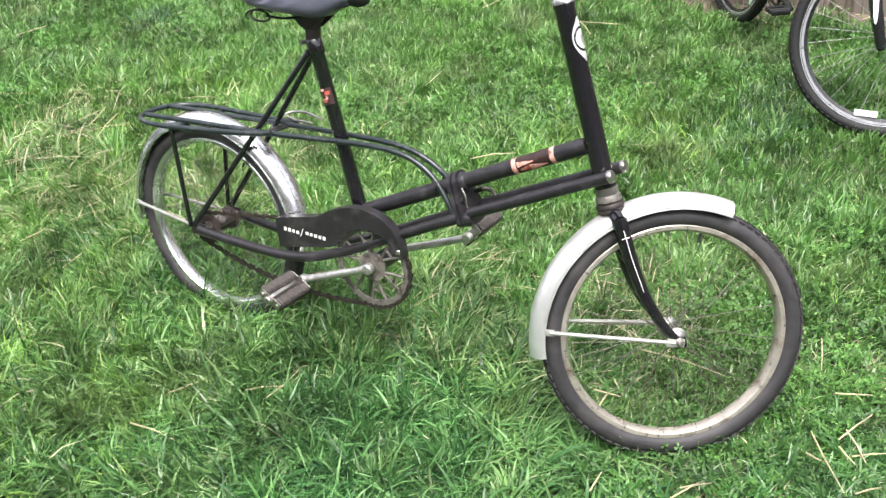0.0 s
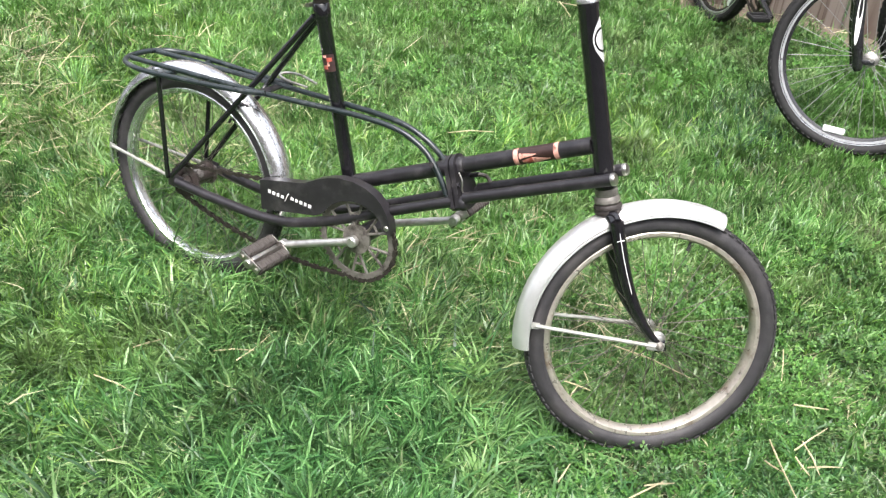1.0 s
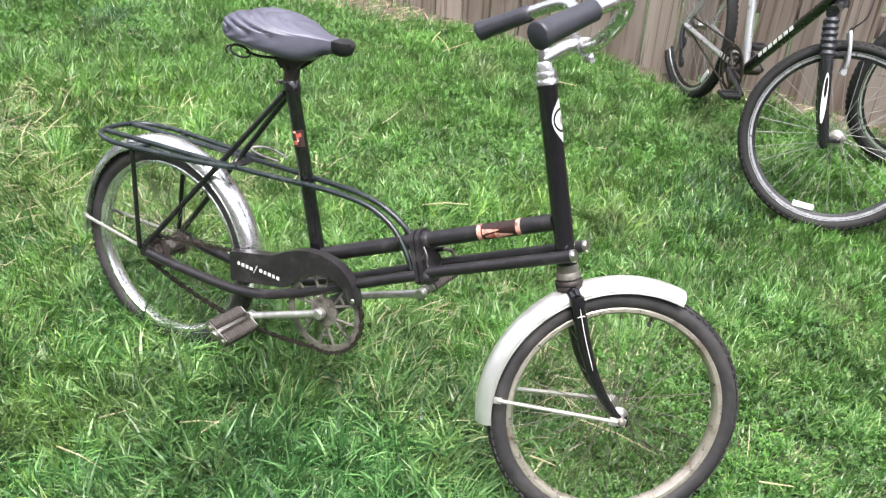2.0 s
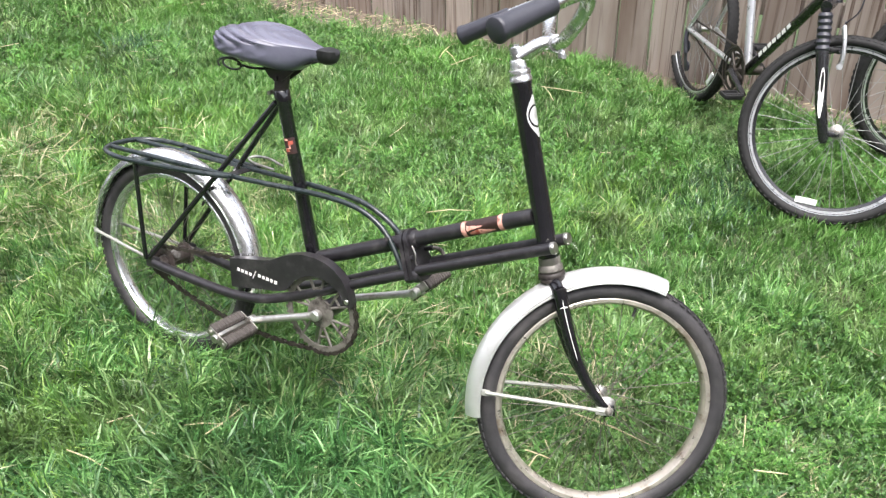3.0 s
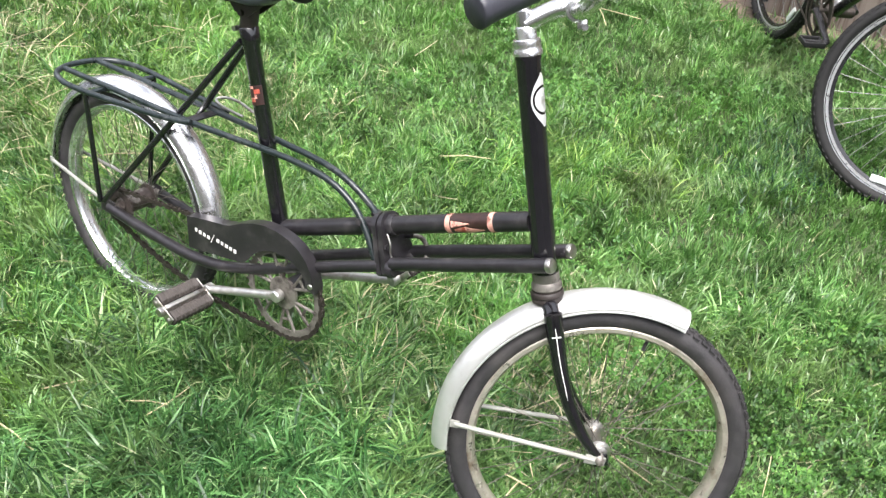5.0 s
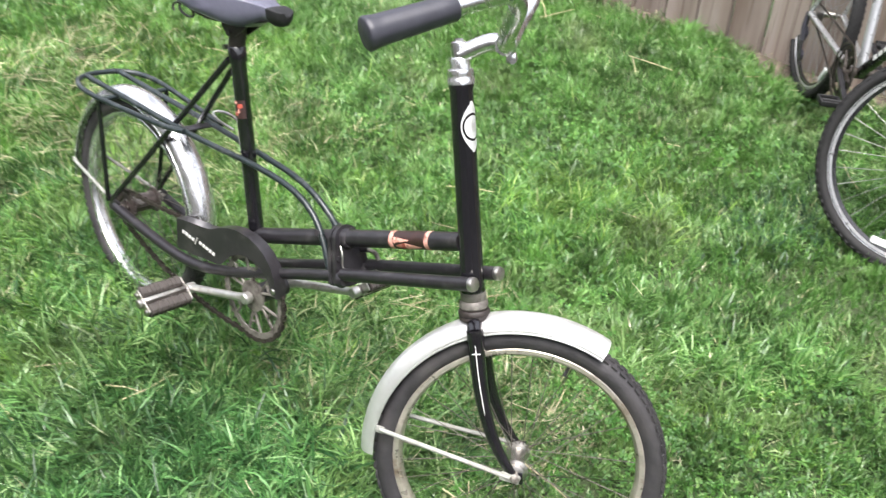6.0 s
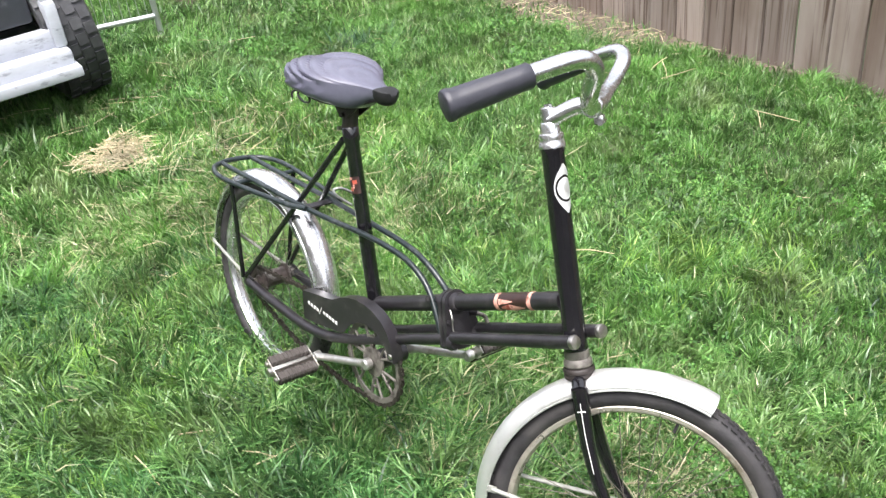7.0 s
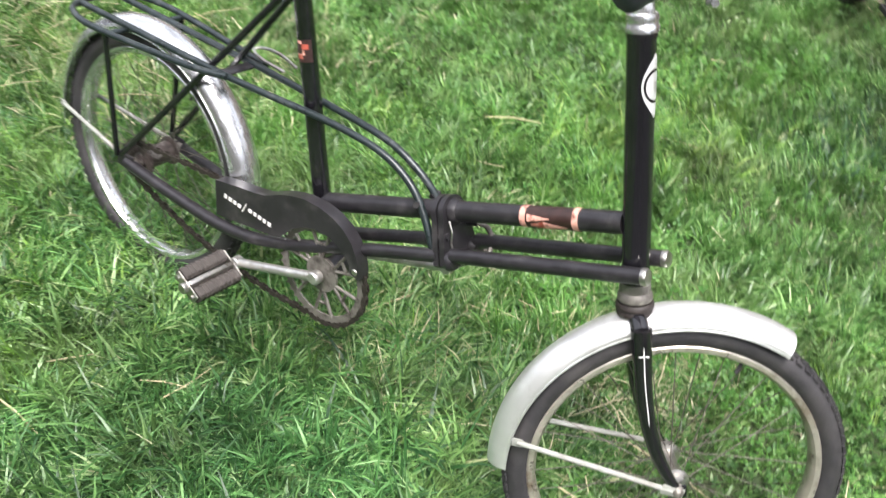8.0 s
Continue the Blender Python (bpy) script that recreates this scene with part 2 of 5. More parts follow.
DEEP_SHADE = leaf_material("deep_green_blades", [(0.0, (0.014, 0.05, 0.015)), (0.5, (0.042, 0.122, 0.034)), (0.88, (0.105, 0.235, 0.072)), (1.0, (0.22, 0.36, 0.16))], 0.25, 0.42)
BLUISH = leaf_material("bluish_weed_blades", [(0.0, (0.012, 0.045, 0.02)), (0.6, (0.035, 0.095, 0.042)), (1.0, (0.08, 0.165, 0.08))], 0.2, 0.4)
DRY = leaf_material("dry_grass_blades", [(0.0, (0.1, 0.19, 0.06)), (0.4, (0.24, 0.3, 0.13)), (0.7, (0.4, 0.4, 0.23)), (1.0, (0.58, 0.52, 0.37))], 0.25, 0.4)
CLOVER = leaf_material("clover_leaves", [(0.0, (0.028, 0.09, 0.018)), (0.5, (0.065, 0.175, 0.03)), (0.85, (0.11, 0.245, 0.045)), (1.0, (0.17, 0.3, 0.075))], 0.32, 0.5, (0.055, 0.165, 0.026))
SOIL = material("soil_and_thatch", (0.036, 0.062, 0.02), 0.95, 0, 0.45, 45, 0.8, 60, (0.065, 0.075, 0.032), 5, (0.45, 0.7))
DIRT = material("dry_dirt_with_litter", (0.1, 0.078, 0.06), 0.95, 0, 0.4, 40, 0.8, 50, (0.2, 0.165, 0.115), 14, (0.48, 0.66))

# ---- mesh helpers ----


class Geo:
    """Collects vertices and faces of one mesh."""

    def __init__(self):
        self.v, self.f = [], []

    def add(self, verts, faces, m=None):
        k = len(self.v)
        self.v += [tuple(m @ Vector(p)) if m else tuple(p) for p in verts]
        self.f += [tuple(k + i for i in f) for f in faces]
        return self


def build(name, geo, mat, parent=None, label="", sharp=40, mats=None):
    me = bpy.data.meshes.new(name)
    me.from_pydata(geo.v, [], geo.f)
    bm = bmesh.new()
    bm.from_mesh(me)
    bmesh.ops.recalc_face_normals(bm, faces=bm.faces)
    bm.to_mesh(me)
    bm.free()
    me.polygons.foreach_set("use_smooth", [True] * len(me.polygons))
    me.set_sharp_from_angle(angle=radians(sharp))
    me.materials.append(mat)
    ob = new(name, me)
    if parent:
        ob.parent = parent
    return tagged(ob, label)


def twin(ob, m, parent=None):
    """Another object on the same mesh."""
    o = new(ob.name.split(".")[0], ob.data)
    o.parent = parent or ob.parent
    o.matrix_basis = m
    if "label" in ob:
        o["label"] = ob["label"]
    return o


def smooth_path(points, per=6):
    """A Catmull-Rom line through the points."""
    p = [Vector(q) for q in points]
    if len(p) < 3:
        return p
    p = [2 * p[0] - p[1]] + p + [2 * p[-1] - p[-2]]
    out = []
    for i in range(1, len(p) - 2):
        for j in range(per):
            t = j / per
            a, b, c, d = p[i - 1], p[i], p[i + 1], p[i + 2]
            out.append(0.5 * ((2 * b) + (c - a) * t + (2 * a - 5 * b + 4 * c - d) * t * t + (3 * b - a - 3 * c + d) * t ** 3))
    return out + [p[-2]]


def tube(geo, points, radius, seg=12, m=None, flat=1.0, closed=False):
    """A round bar along the points; radius is a number or one for each point."""
    p = [Vector(q) for q in points]
    n = len(p)
    r = radius if isinstance(radius, (list, tuple)) else [radius] * n
    verts, faces = [], []
    side = None
    for i in range(n):
        if closed:
            d = p[(i + 1) % n] - p[i - 1]
        else:
            d = p[min(i + 1, n - 1)] - p[max(i - 1, 0)]
        d.normalize()
        if side is None:
            side = d.cross(Vector((0, 0, 1)) if abs(d.z) < 0.9 else Vector((0, 1, 0)))
        side = (side - d * side.dot(d)).normalized()
        up = side.cross(d)
        for j in range(seg):
            a = 2 * math.pi * j / seg
            verts.append(p[i] + side * math.cos(a) * r[i] + up * math.sin(a) * r[i] * flat)
    rings = n if closed else n - 1
    for i in range(rings):
        for j in range(seg):
            k = (j + 1) % seg
            i2 = (i + 1) % n
            faces.append((i * seg + j, i * seg + k, i2 * seg + k, i2 * seg + j))
    if not closed:
        faces += [tuple(range(seg))[::-1], tuple(range((n - 1) * seg, n * seg))]
    return geo.add(verts, faces, m)


def rod(geo, a, b, r, seg=12, m=None, bevel=0.0):
    a, b = Vector(a), Vector(b)
    if bevel:
        d = (b - a).normalized() * bevel
        return tube(geo, [a, a + d, b - d, b], [r - bevel, r, r, r - bevel], seg, m)
    return tube(geo, [a, b], r, seg, m)


def spin(geo, profile, start=0.0, end=360.0, steps=72, m=None, closed_profile=True):
    """Turns a profile of (radius, side) round the wheel's axis, local y; angle from x towards z."""
    full = abs(end - start) >= 359.9
    n = steps if full else steps + 1
    k = len(profile)
    verts, faces = [], []
    for i in range(n):
        a = radians(start + (end - start) * i / steps)
        for rr, y in profile:
            verts.append((rr * math.cos(a), y, rr * math.sin(a)))
    for i in range(steps):
        i2 = (i + 1) % n
        for j in range(k if closed_profile else k - 1):
            j2 = (j + 1) % k
            faces.append((i * k + j, i * k + j2, i2 * k + j2, i2 * k + j))
    if not full and closed_profile:
        faces += [tuple(range(k)), tuple(range((n - 1) * k, n * k))[::-1]]
    return geo.add(verts, faces, m)


def lathe(geo, profile, a, axis, seg=20, m=None):
    """Turns (distance along, radius) round an axis from a."""
    a, axis = Vector(a), Vector(axis).normalized()
    return tube(geo, [a + axis * s for s, _ in profile], [max(r, 1e-4) for _, r in profile], seg, m)


def box(geo, cx, cy, cz, sx, sy, sz, m=None, bevel=0.0):
    """A box with its edges taken off."""
    b = min(bevel, 0.45 * min(sx, sy, sz))
    if not b:
        v = [(cx + i * sx / 2, cy + j * sy / 2, cz + k * sz / 2) for i in (-1, 1) for j in (-1, 1) for k in (-1, 1)]
        f = [(0, 1, 3, 2), (4, 6, 7, 5), (0, 4, 5, 1), (2, 3, 7, 6), (0, 2, 6, 4), (1, 5, 7, 3)]
        return geo.add(v, f, m)
    bm = bmesh.new()
    bmesh.ops.create_cube(bm, size=1)
    for v in bm.verts:
        v.co = Vector((cx + v.co.x * sx, cy + v.co.y * sy, cz + v.co.z * sz))
    bmesh.ops.bevel(bm, geom=bm.edges[:], offset=b, segments=2, profile=0.5, affect="EDGES")
    bm.verts.index_update()
    geo.add([v.co.copy() for v in bm.verts], [[v.index for v in f.verts] for f in bm.faces], m)
    bm.free()
    return geo


def plate(geo, outline, y0, y1, m=None):
    """A flat outline in x and z, given thickness along y."""
    n = len(outline)
    v = [(x, y0, z) for x, z in outline] + [(x, y1, z) for x, z in outline]
    f = [tuple(range(n)), tuple(range(n, 2 * n))[::-1]]
    f += [(i, (i + 1) % n, n + (i + 1) % n, n + i) for i in range(n)]
    return geo.add(v, f, m)


def empty(name, m=None):
    e = new(name)
    e.empty_display_size = 0.1
    if m:
        e.matrix_world = m
    return e


# ---- ground ----
FENCE_Y = 2.43
FENCE_TURN = -0.02


def ground_height(x, y):
    """A lawn that is nearly level: a rise under the front wheel, a slight fall towards the fence, and small humps."""
    s = np.clip((np.asarray(y, float) - 0.4) / 2.2, 0, 1.2)
    u = np.clip((np.asarray(x, float) - 0.15) / 0.5, 0, 1)
    far = np.clip(1 - (np.hypot(x, y) - 8) / 6, 0, 1)
    humps = 0.010 * np.sin(3.1 * x + 1.3) * np.sin(2.7 * y + 0.4) + 0.006 * np.sin(7.3 * x + 2.0 * y)
    inside = np.clip(np.hypot(np.asarray(x) + 0.0, y) - 0.6, 0, 1)
    return far * (-0.03 * s ** 2.2 + 0.018 * u * u * (3 - 2 * u) + humps * inside) - 0.004


g = Geo()
xs = np.concatenate([[-400, -60, -20, -10], np.arange(-6, 4.01, 0.1), [8, 16, 60, 400]])
ys = np.concatenate([[-400, -60, -20, -8], np.arange(-3, 4.01, 0.1), [8, 16, 60, 400]])
gx, gy = np.meshgrid(xs, ys, indexing="ij")
gz = ground_height(gx, gy)
ny = len(ys)
g.v = [(float(a), float(b), float(c)) for a, b, c in zip(gx.ravel(), gy.ravel(), gz.ravel())]
g.f = [(i * ny + j, (i + 1) * ny + j, (i + 1) * ny + j + 1, i * ny + j + 1) for i in range(len(xs) - 1) for j in range(ny - 1)]
tagged(build("ground", g, SOIL, sharp=80), "green lawn soil with thatch between the grass blades", "ground", kind="structure")

# added unseen plain walls behind and beside the camera, closing the yard to dim reflections
for nm, cx, cy, sx, sy, hz, lab in (("wall_south", 0.0, -4.9, 16.0, 0.2, 4.6, "added plain grey-brown wall, unseen, that dims reflections"), ("wall_east", 6.5, 0.0, 0.2, 9.6, 3.0, "added plain grey-brown side wall, unseen, that dims reflections")):
    g = Geo()
    box(g, cx, cy, hz / 2 - 0.05, sx, sy, hz, None, 0.01)
    tagged(build(nm, g, UNSEEN_WALL), lab, "wall", kind="structure")

# ---- the folding bicycle ----
LEAN = radians(-12.41)
R_WHEEL = 0.2535
bicycle = tagged(empty("bicycle", Matrix.Rotation(LEAN, 4, "X")),
                 "old black folding utility bicycle with aluminium mudguards leaning on the lawn", "bicycle")
HEAD = 0.33
K = Vector((-math.sin(HEAD), 0, math.cos(HEAD)))
N = Vector((math.cos(HEAD), 0, math.sin(HEAD)))
STEER = radians(33.7)
XS = N * math.cos(STEER) + Vector((0, 1, 0)) * math.sin(STEER)
YS = K.cross(XS)
Q = Vector((0.565, 0, 0.255))
FRONT = Matrix(((XS.x, YS.x, K.x, Q.x), (XS.y, YS.y, K.y, Q.y), (XS.z, YS.z, K.z, Q.z), (0, 0, 0, 1)))
HUB = Vector((0.0595, 0, 0))
AXLE = Vector((-0.518, 0, R_WHEEL))
BB = Vector((-0.036, 0, 0.275))


def part(name, geo, mat, parent=bicycle, label="", sharp=40):
    return build(name, geo, mat, parent, label, sharp)


def tyre_profile(r_out, half, depth):
    out = []
    for i in range(14):
        a = radians(-62 + 304 * i / 13)
        out.append((r_out - depth / 2 + math.sin(a) * depth / 2, math.cos(a) * half))
    return out


def knobs(geo, r, rows, count, half, size, m):
    """Tread blocks standing proud of a tyre."""
    for row, (y, turn, drop) in enumerate(rows):
        for i in range(count):
            a = radians(360 * (i + turn) / count)
            mm = m @ Matrix.Rotation(-a, 4, "Y") @ Matrix.Translation((r - drop, y, 0)) @ Matrix.Rotation(math.atan2(drop * 1.2, half) * (1 if y > 0 else -1), 4, "Z")
            box(geo, 0, 0, 0, size[0], size[1], size[2], mm)


def spokes(rim, hub_r, hub_w, rim_r, count, mat, m, radius=0.001, cross=2.2):
    """Crossed spokes, alternately from either hub flange; each is a part."""
    g = Geo()
    a0, a1 = 0.0, radians(360 / count * cross)
    pa = Vector((hub_r * math.cos(a1), hub_w, hub_r * math.sin(a1)))
    pb = Vector((rim_r, 0.0, 0.0))
    rod(g, pa, pb, radius, 5)
    first = build("spoke", g, mat, rim)
    g2 = Geo()
    rod(g2, Vector((pa.x, -hub_w, -pa.z)), pb, radius, 5)
    other = build("spoke", g2, mat, rim)
    first.matrix_basis, other.matrix_basis = m, m @ Matrix.Rotation(radians(360 / count), 4, "Y")
    for i in range(2, count):
        twin(first if i % 2 == 0 else other, m @ Matrix.Rotation(radians(-360 * i / count), 4, "Y") @ (Matrix.Scale(1, 4) if (i // 2) % 2 else Matrix.Diagonal((1, 1, -1, 1))), rim)


def old_wheel(name, m, rear):
    g = Geo()
    rim_profile = [(0.2155, -0.0165), (0.2175, -0.0150), (0.2100, -0.0135), (0.2060, -0.0105), (0.2060, 0.0105), (0.2100, 0.0135), (0.2175, 0.0150),
                   (0.2155, 0.0165), (0.2085, 0.0160), (0.2045, 0.0110), (0.2025, 0.0040), (0.2025, -0.0040), (0.2045, -0.0110), (0.2085, -0.0160)]
    spin(g, rim_profile, steps=96, m=m)
    rim = part(name, g, ALU if rear else RIM, bicycle, "bright steel rear rim with tyre" if rear else "rusty cream front rim with worn tyre")
    g = Geo()
    spin(g, tyre_profile(R_WHEEL - 0.001, 0.0225, 0.041), steps=96, m=m)
    rows = [(-0.0145, 0.0, 0.0040), (-0.005, 0.5, 0.0), (0.005, 0.0, 0.0), (0.0145, 0.5, 0.0040)]
    knobs(g, R_WHEEL - 0.001, rows, 84, 0.0225, (0.003, 0.0075, 0.012), m)
    part("tyre", g, RUBBER, rim, "worn black rubber tyre with block tread", 35)
    g = Geo()
    w = 0.048
    hub = [(-w, 0.007), (-w + 0.004, 0.016), (-0.036, 0.016), (-0.034, 0.031 if rear else 0.021), (-0.031, 0.031 if rear else 0.021), (-0.028, 0.021 if rear else 0.012),
           (0.028, 0.021 if rear else 0.012), (0.031, 0.029 if rear else 0.021), (0.034, 0.029 if rear else 0.021), (0.036, 0.016), (w - 0.004, 0.016), (w, 0.007)]
    lathe(g, hub, (0, 0, 0), (0, 1, 0), 20, m)
    rod(g, (0, -0.062, 0), (0, 0.062, 0), 0.0048, 10, m)
    part("hub", g, RUST if rear else DULL_STEEL, rim, "rusty coaster brake hub" if rear else "dull steel hub")
    spokes(rim, 0.026 if rear else 0.018, 0.03, 0.2045, 36, SPOKE, m, 0.0008)
    g = Geo()
    rod(g, (0.207, 0, 0), (0.183, 0, 0), 0.0032, 8, m @ Matrix.Rotation(radians(-62), 4, "Y"))
    part("valve", g, RUBBER, rim)
    for side in (-1, 1):
        g = Geo()
        lathe(g, [(0.050, 0.010), (0.054, 0.0105), (0.060, 0.0105), (0.062, 0.008), (0.068, 0.005), (0.069, 0.001)], (0, 0, 0), (0, side, 0), 6, m)
        part("axle_nut", g, RING_STEEL, rim)
    return rim


rear_m = Matrix.Translation(AXLE)
front_m = FRONT @ Matrix.Translation(HUB)
rear_wheel = old_wheel("rear_wheel", rear_m, True)
old_wheel("front_wheel", front_m, False)


def mudguard(name, m, start, end, r, width, mat, label, deep):
    """A rolled mudguard: an arch of the given depth with beaded edges."""
    outer, inner = [], []
    for i in range(15):
        a = (-1 + i / 7) * radians(82)
        outer.append((r - deep * (1 - math.cos(a)) / (1 - math.cos(radians(82))), width / 2 * math.sin(a) / math.sin(radians(82))))
        inner.append((outer[-1][0] - 0.0012, outer[-1][1] * 0.97))
    g = Geo()
    spin(g, outer + inner[::-1], start, end, 64, m)
    e = r - deep - 0.001
    bead = [(e + 0.0016 * math.cos(b), 0.0016 * math.sin(b)) for b in [i * math.pi / 3 for i in range(6)]]
    for s in (-1, 1):
        spin(g, [(rr, yy + s * width / 2 * 0.99) for rr, yy in bead], start, end, 64, m)
    return part(name, g, mat, bicycle, label, 60)


guard_rear = mudguard("rear_mudguard", rear_m, -3, 189, 0.2775, 0.064, ALU, "bright polished aluminium rear mudguard with scuffs", 0.026)
guard_front = mudguard("front_mudguard", front_m, 53.5, 174, 0.2765, 0.064, ALU_PALE, "pale oxidised aluminium front mudguard", 0.025)


def stay(m, angle, r, side, inset, parent, mat):
    g = Geo()
    a = radians(angle)
    tip = Vector((r * math.cos(a), side * (0.035 + inset), r * math.sin(a)))
    foot = Vector((-0.008, side * (0.058 + inset), 0.002))
    rod(g, tip, foot, 0.0041, 8, m)
    box(g, 0, 0, 0, 0.016, 0.003, 0.013, m @ Matrix.Translation(tip) @ Matrix.Rotation(-a, 4, "Y"), 0.001)
    box(g, 0, 0, 0, 0.034, 0.003, 0.016, m @ Matrix.Translation(foot) @ Matrix.Rotation(-a, 4, "Y"), 0.001)
    part("mudguard_stay", g, mat, parent, "flat steel mudguard stay")


for side in (-1, 1):
    stay(rear_m, 177, 0.243, side, 0.003, guard_rear, STAY)
    stay(front_m, 161.3, 0.2425, side, 0.002, guard_front, STAY)

# frame
g = Geo()
top_a, top_b = Vector((-0.075, 0, 0.386)), Vector((0.428, 0, 0.628))
along = (top_b - top_a).normalized()
rod(g, top_a - along * 0.03, top_a + along * 0.236, 0.0162, 18)
part("rear_main_tube", g, DULL_BLACK, label="worn black rear main tube")
g = Geo()
rod(g, top_a + along * 0.258, top_b - along * 0.008, 0.0162, 18)
part("front_main_tube", g, DULL_BLACK, label="black front main tube with faded decal")
main_front = bicycle.children[-1]
g = Geo()
lathe(g, [(0.314, 0.0200), (0.317, 0.0208), (0.325, 0.0194), (0.645, 0.0188), (0.650, 0.0202), (0.654, 0.0198)], Q, K, 26)
head_tube = part("head_tube", g, BLACK, label="long glossy black head tube")
SEAT_LOW, SEAT_TOP = Vector((-0.092, 0, 0.375)), Vector((-0.207, 0, 0.742))
g = Geo()
seat_dir = (SEAT_TOP - SEAT_LOW).normalized()
lathe(g, [(0, 0.0158), (0.352, 0.0152), (0.356, 0.018), (0.383, 0.018), (0.386, 0.0155)], SEAT_LOW, seat_dir, 20)
seat_tube = part("seat_tube", g, BLACK, label="glossy black seat tube")
g = Geo()
rod(g, SEAT_LOW + seat_dir * 0.376 + Vector((-0.026, -0.014, 0)), SEAT_LOW + seat_dir * 0.376 + Vector((-0.026, 0.014, 0)), 0.005, 8)
rod(g, SEAT_LOW + seat_dir * 0.38, SEAT_LOW + seat_dir * 0.43, 0.0125, 16)
part("seat_post", g, DULL_STEEL, seat_tube)

for side in (-1, 1):
    y = side * 0.033
    # front lower tube with its plugged end
    g = Geo()
    rod(g, (0.196, y, 0.449), (0.483, y, 0.586), 0.0118, 16)
    low = part("front_lower_tube", g, DULL_BLACK, label="black lower tube with a bright plugged end")
    g = Geo()
    lathe(g, [(-0.004, 0.0122), (0.001, 0.0125), (0.004, 0.011), (0.0055, 0.003)], (0.483, y, 0.586), (0.894, 0, 0.447), 16)
    part("end_plug", g, DULL_STEEL, low)
    # rear lower tube running on as the chain stay
    g = Geo()
    pts = [(0.172, y, 0.434), (0.10, y, 0.398), (0.03, y, 0.362), (-0.03, y * 1.05, 0.331), (-0.11, y * 1.25, 0.293), (-0.20, y * 1.5, 0.259), (-0.28, y * 1.65, 0.246), (-0.36, y * 1.75, 0.2455), (-0.45, y * 1.85, 0.2485), (-0.530, y * 1.88, 0.2525)]
    tube(g, smooth_path(pts), 0.0115, 14)
    box(g, -0.533, y * 1.88, 0.254, 0.045, 0.005, 0.032, None, 0.003)
    part("chain_stay", g, DULL_BLACK, label="worn black lower tube bending into the chain stay")
    # seat stay
    g = Geo()
    rod(g, (-0.212, side * 0.012, 0.716), (-0.545, side * 0.062, 0.262), 0.0066, 12)
    part("seat_stay", g, BLACK)
    # long rail from the hinge over the seat tube to the carrier
    g = Geo()
    yr = side * 0.036
    pts = [(0.160, side * 0.031, 0.432), (0.132, side * 0.0245, 0.470), (0.096, side * 0.0185, 0.505), (0.056, side * 0.0165, 0.5265), (0.010, side * 0.0175, 0.5385), (-0.05, side * 0.0200, 0.5415), (-0.12, side * 0.0235, 0.539), (-0.22, side * 0.032, 0.533), (-0.32, side * 0.0375, 0.527), (-0.5, yr * 1.1, 0.518), (-0.690, yr * 1.15, 0.509)]
    tube(g, smooth_path(pts), 0.0062, 10)
    part("carrier_rail", g, RAIL, label="dark enamelled carrier rail curving down to the hinge")
    g = Geo()
    rod(g, (0.108, side * 0.014, 0.490), (0.110, side * 0.030, 0.493), 0.0058, 8)
    part("rail_bracket", g, DULL_BLACK)
    # strut from the carrier to the axle
    g = Geo()
    rod(g, (-0.565, side * 0.086, 0.511), (-0.554, side * 0.066, 0.258), 0.0056, 10)
    part("carrier_strut", g, BLACK)

g = Geo()
loop = [(-0.300, -0.046, 0.532), (-0.345, -0.057, 0.5265), (-0.40, -0.066, 0.522), (-0.50, -0.080, 0.516), (-0.585, -0.089, 0.511), (-0.640, -0.086, 0.509), (-0.682, -0.068, 0.508), (-0.702, -0.034, 0.508), (-0.706, 0, 0.508)]
loop = loop + [(x, -y, z) for x, y, z in loop[::-1][1:]]
tube(g, smooth_path(loop), 0.0062, 10)
carrier = part("carrier_loop", g, RAIL, label="dark enamelled luggage carrier loop")
for cx, cz, half in ((-0.565, 0.5065, 0.086),):
    g = Geo()
    rod(g, (cx, -half, cz), (cx, half, cz), 0.0055, 10)
    part("carrier_crossbar", g, RAIL)
g = Geo()
box(g, -0.322, 0, 0.5255, 0.022, 0.088, 0.004, None, 0.0015)
part("carrier_plate", g, DULL_BLACK)
# worn spring clip on the carrier
g = Geo()
tube(g, smooth_path([(-0.245, 0.066, 0.545), (-0.29, 0.066, 0.553), (-0.325, 0.062, 0.55), (-0.335, 0.050, 0.545), (-0.31, 0.044, 0.54), (-0.255, 0.046, 0.538)]), 0.003, 8)
part("spring_clip", g, DULL_STEEL, carrier, "rusty steel spring clip")

# hinge
g = Geo()
H = Matrix.Translation((0.166, 0, 0.463)) @ Matrix.Rotation(-math.atan2(0.447, 0.894), 4, "Y")
outline = []
for i in range(28):
    a = 2 * math.pi * i / 28
    r = 0.029 if math.sin(a) > 0 else 0.046
    outline.append((r * math.cos(a), (0.034 if math.sin(a) > 0 else -0.036) + (0.026 if math.sin(a) > 0 else 0.019) * math.sin(a)))
for off in (-0.0065, 0.0065):
    v = [(off - 0.0048, y, z) for y, z in outline] + [(off + 0.0048, y, z) for y, z in outline]
    n = len(outline)
    g.add(v, [tuple(range(n)), tuple(range(n, 2 * n))[::-1]] + [(i, (i + 1) % n, n + (i + 1) % n, n + i) for i in range(n)], H)
hinge = part("hinge", g, DULL_BLACK, label="worn black folding hinge plates")
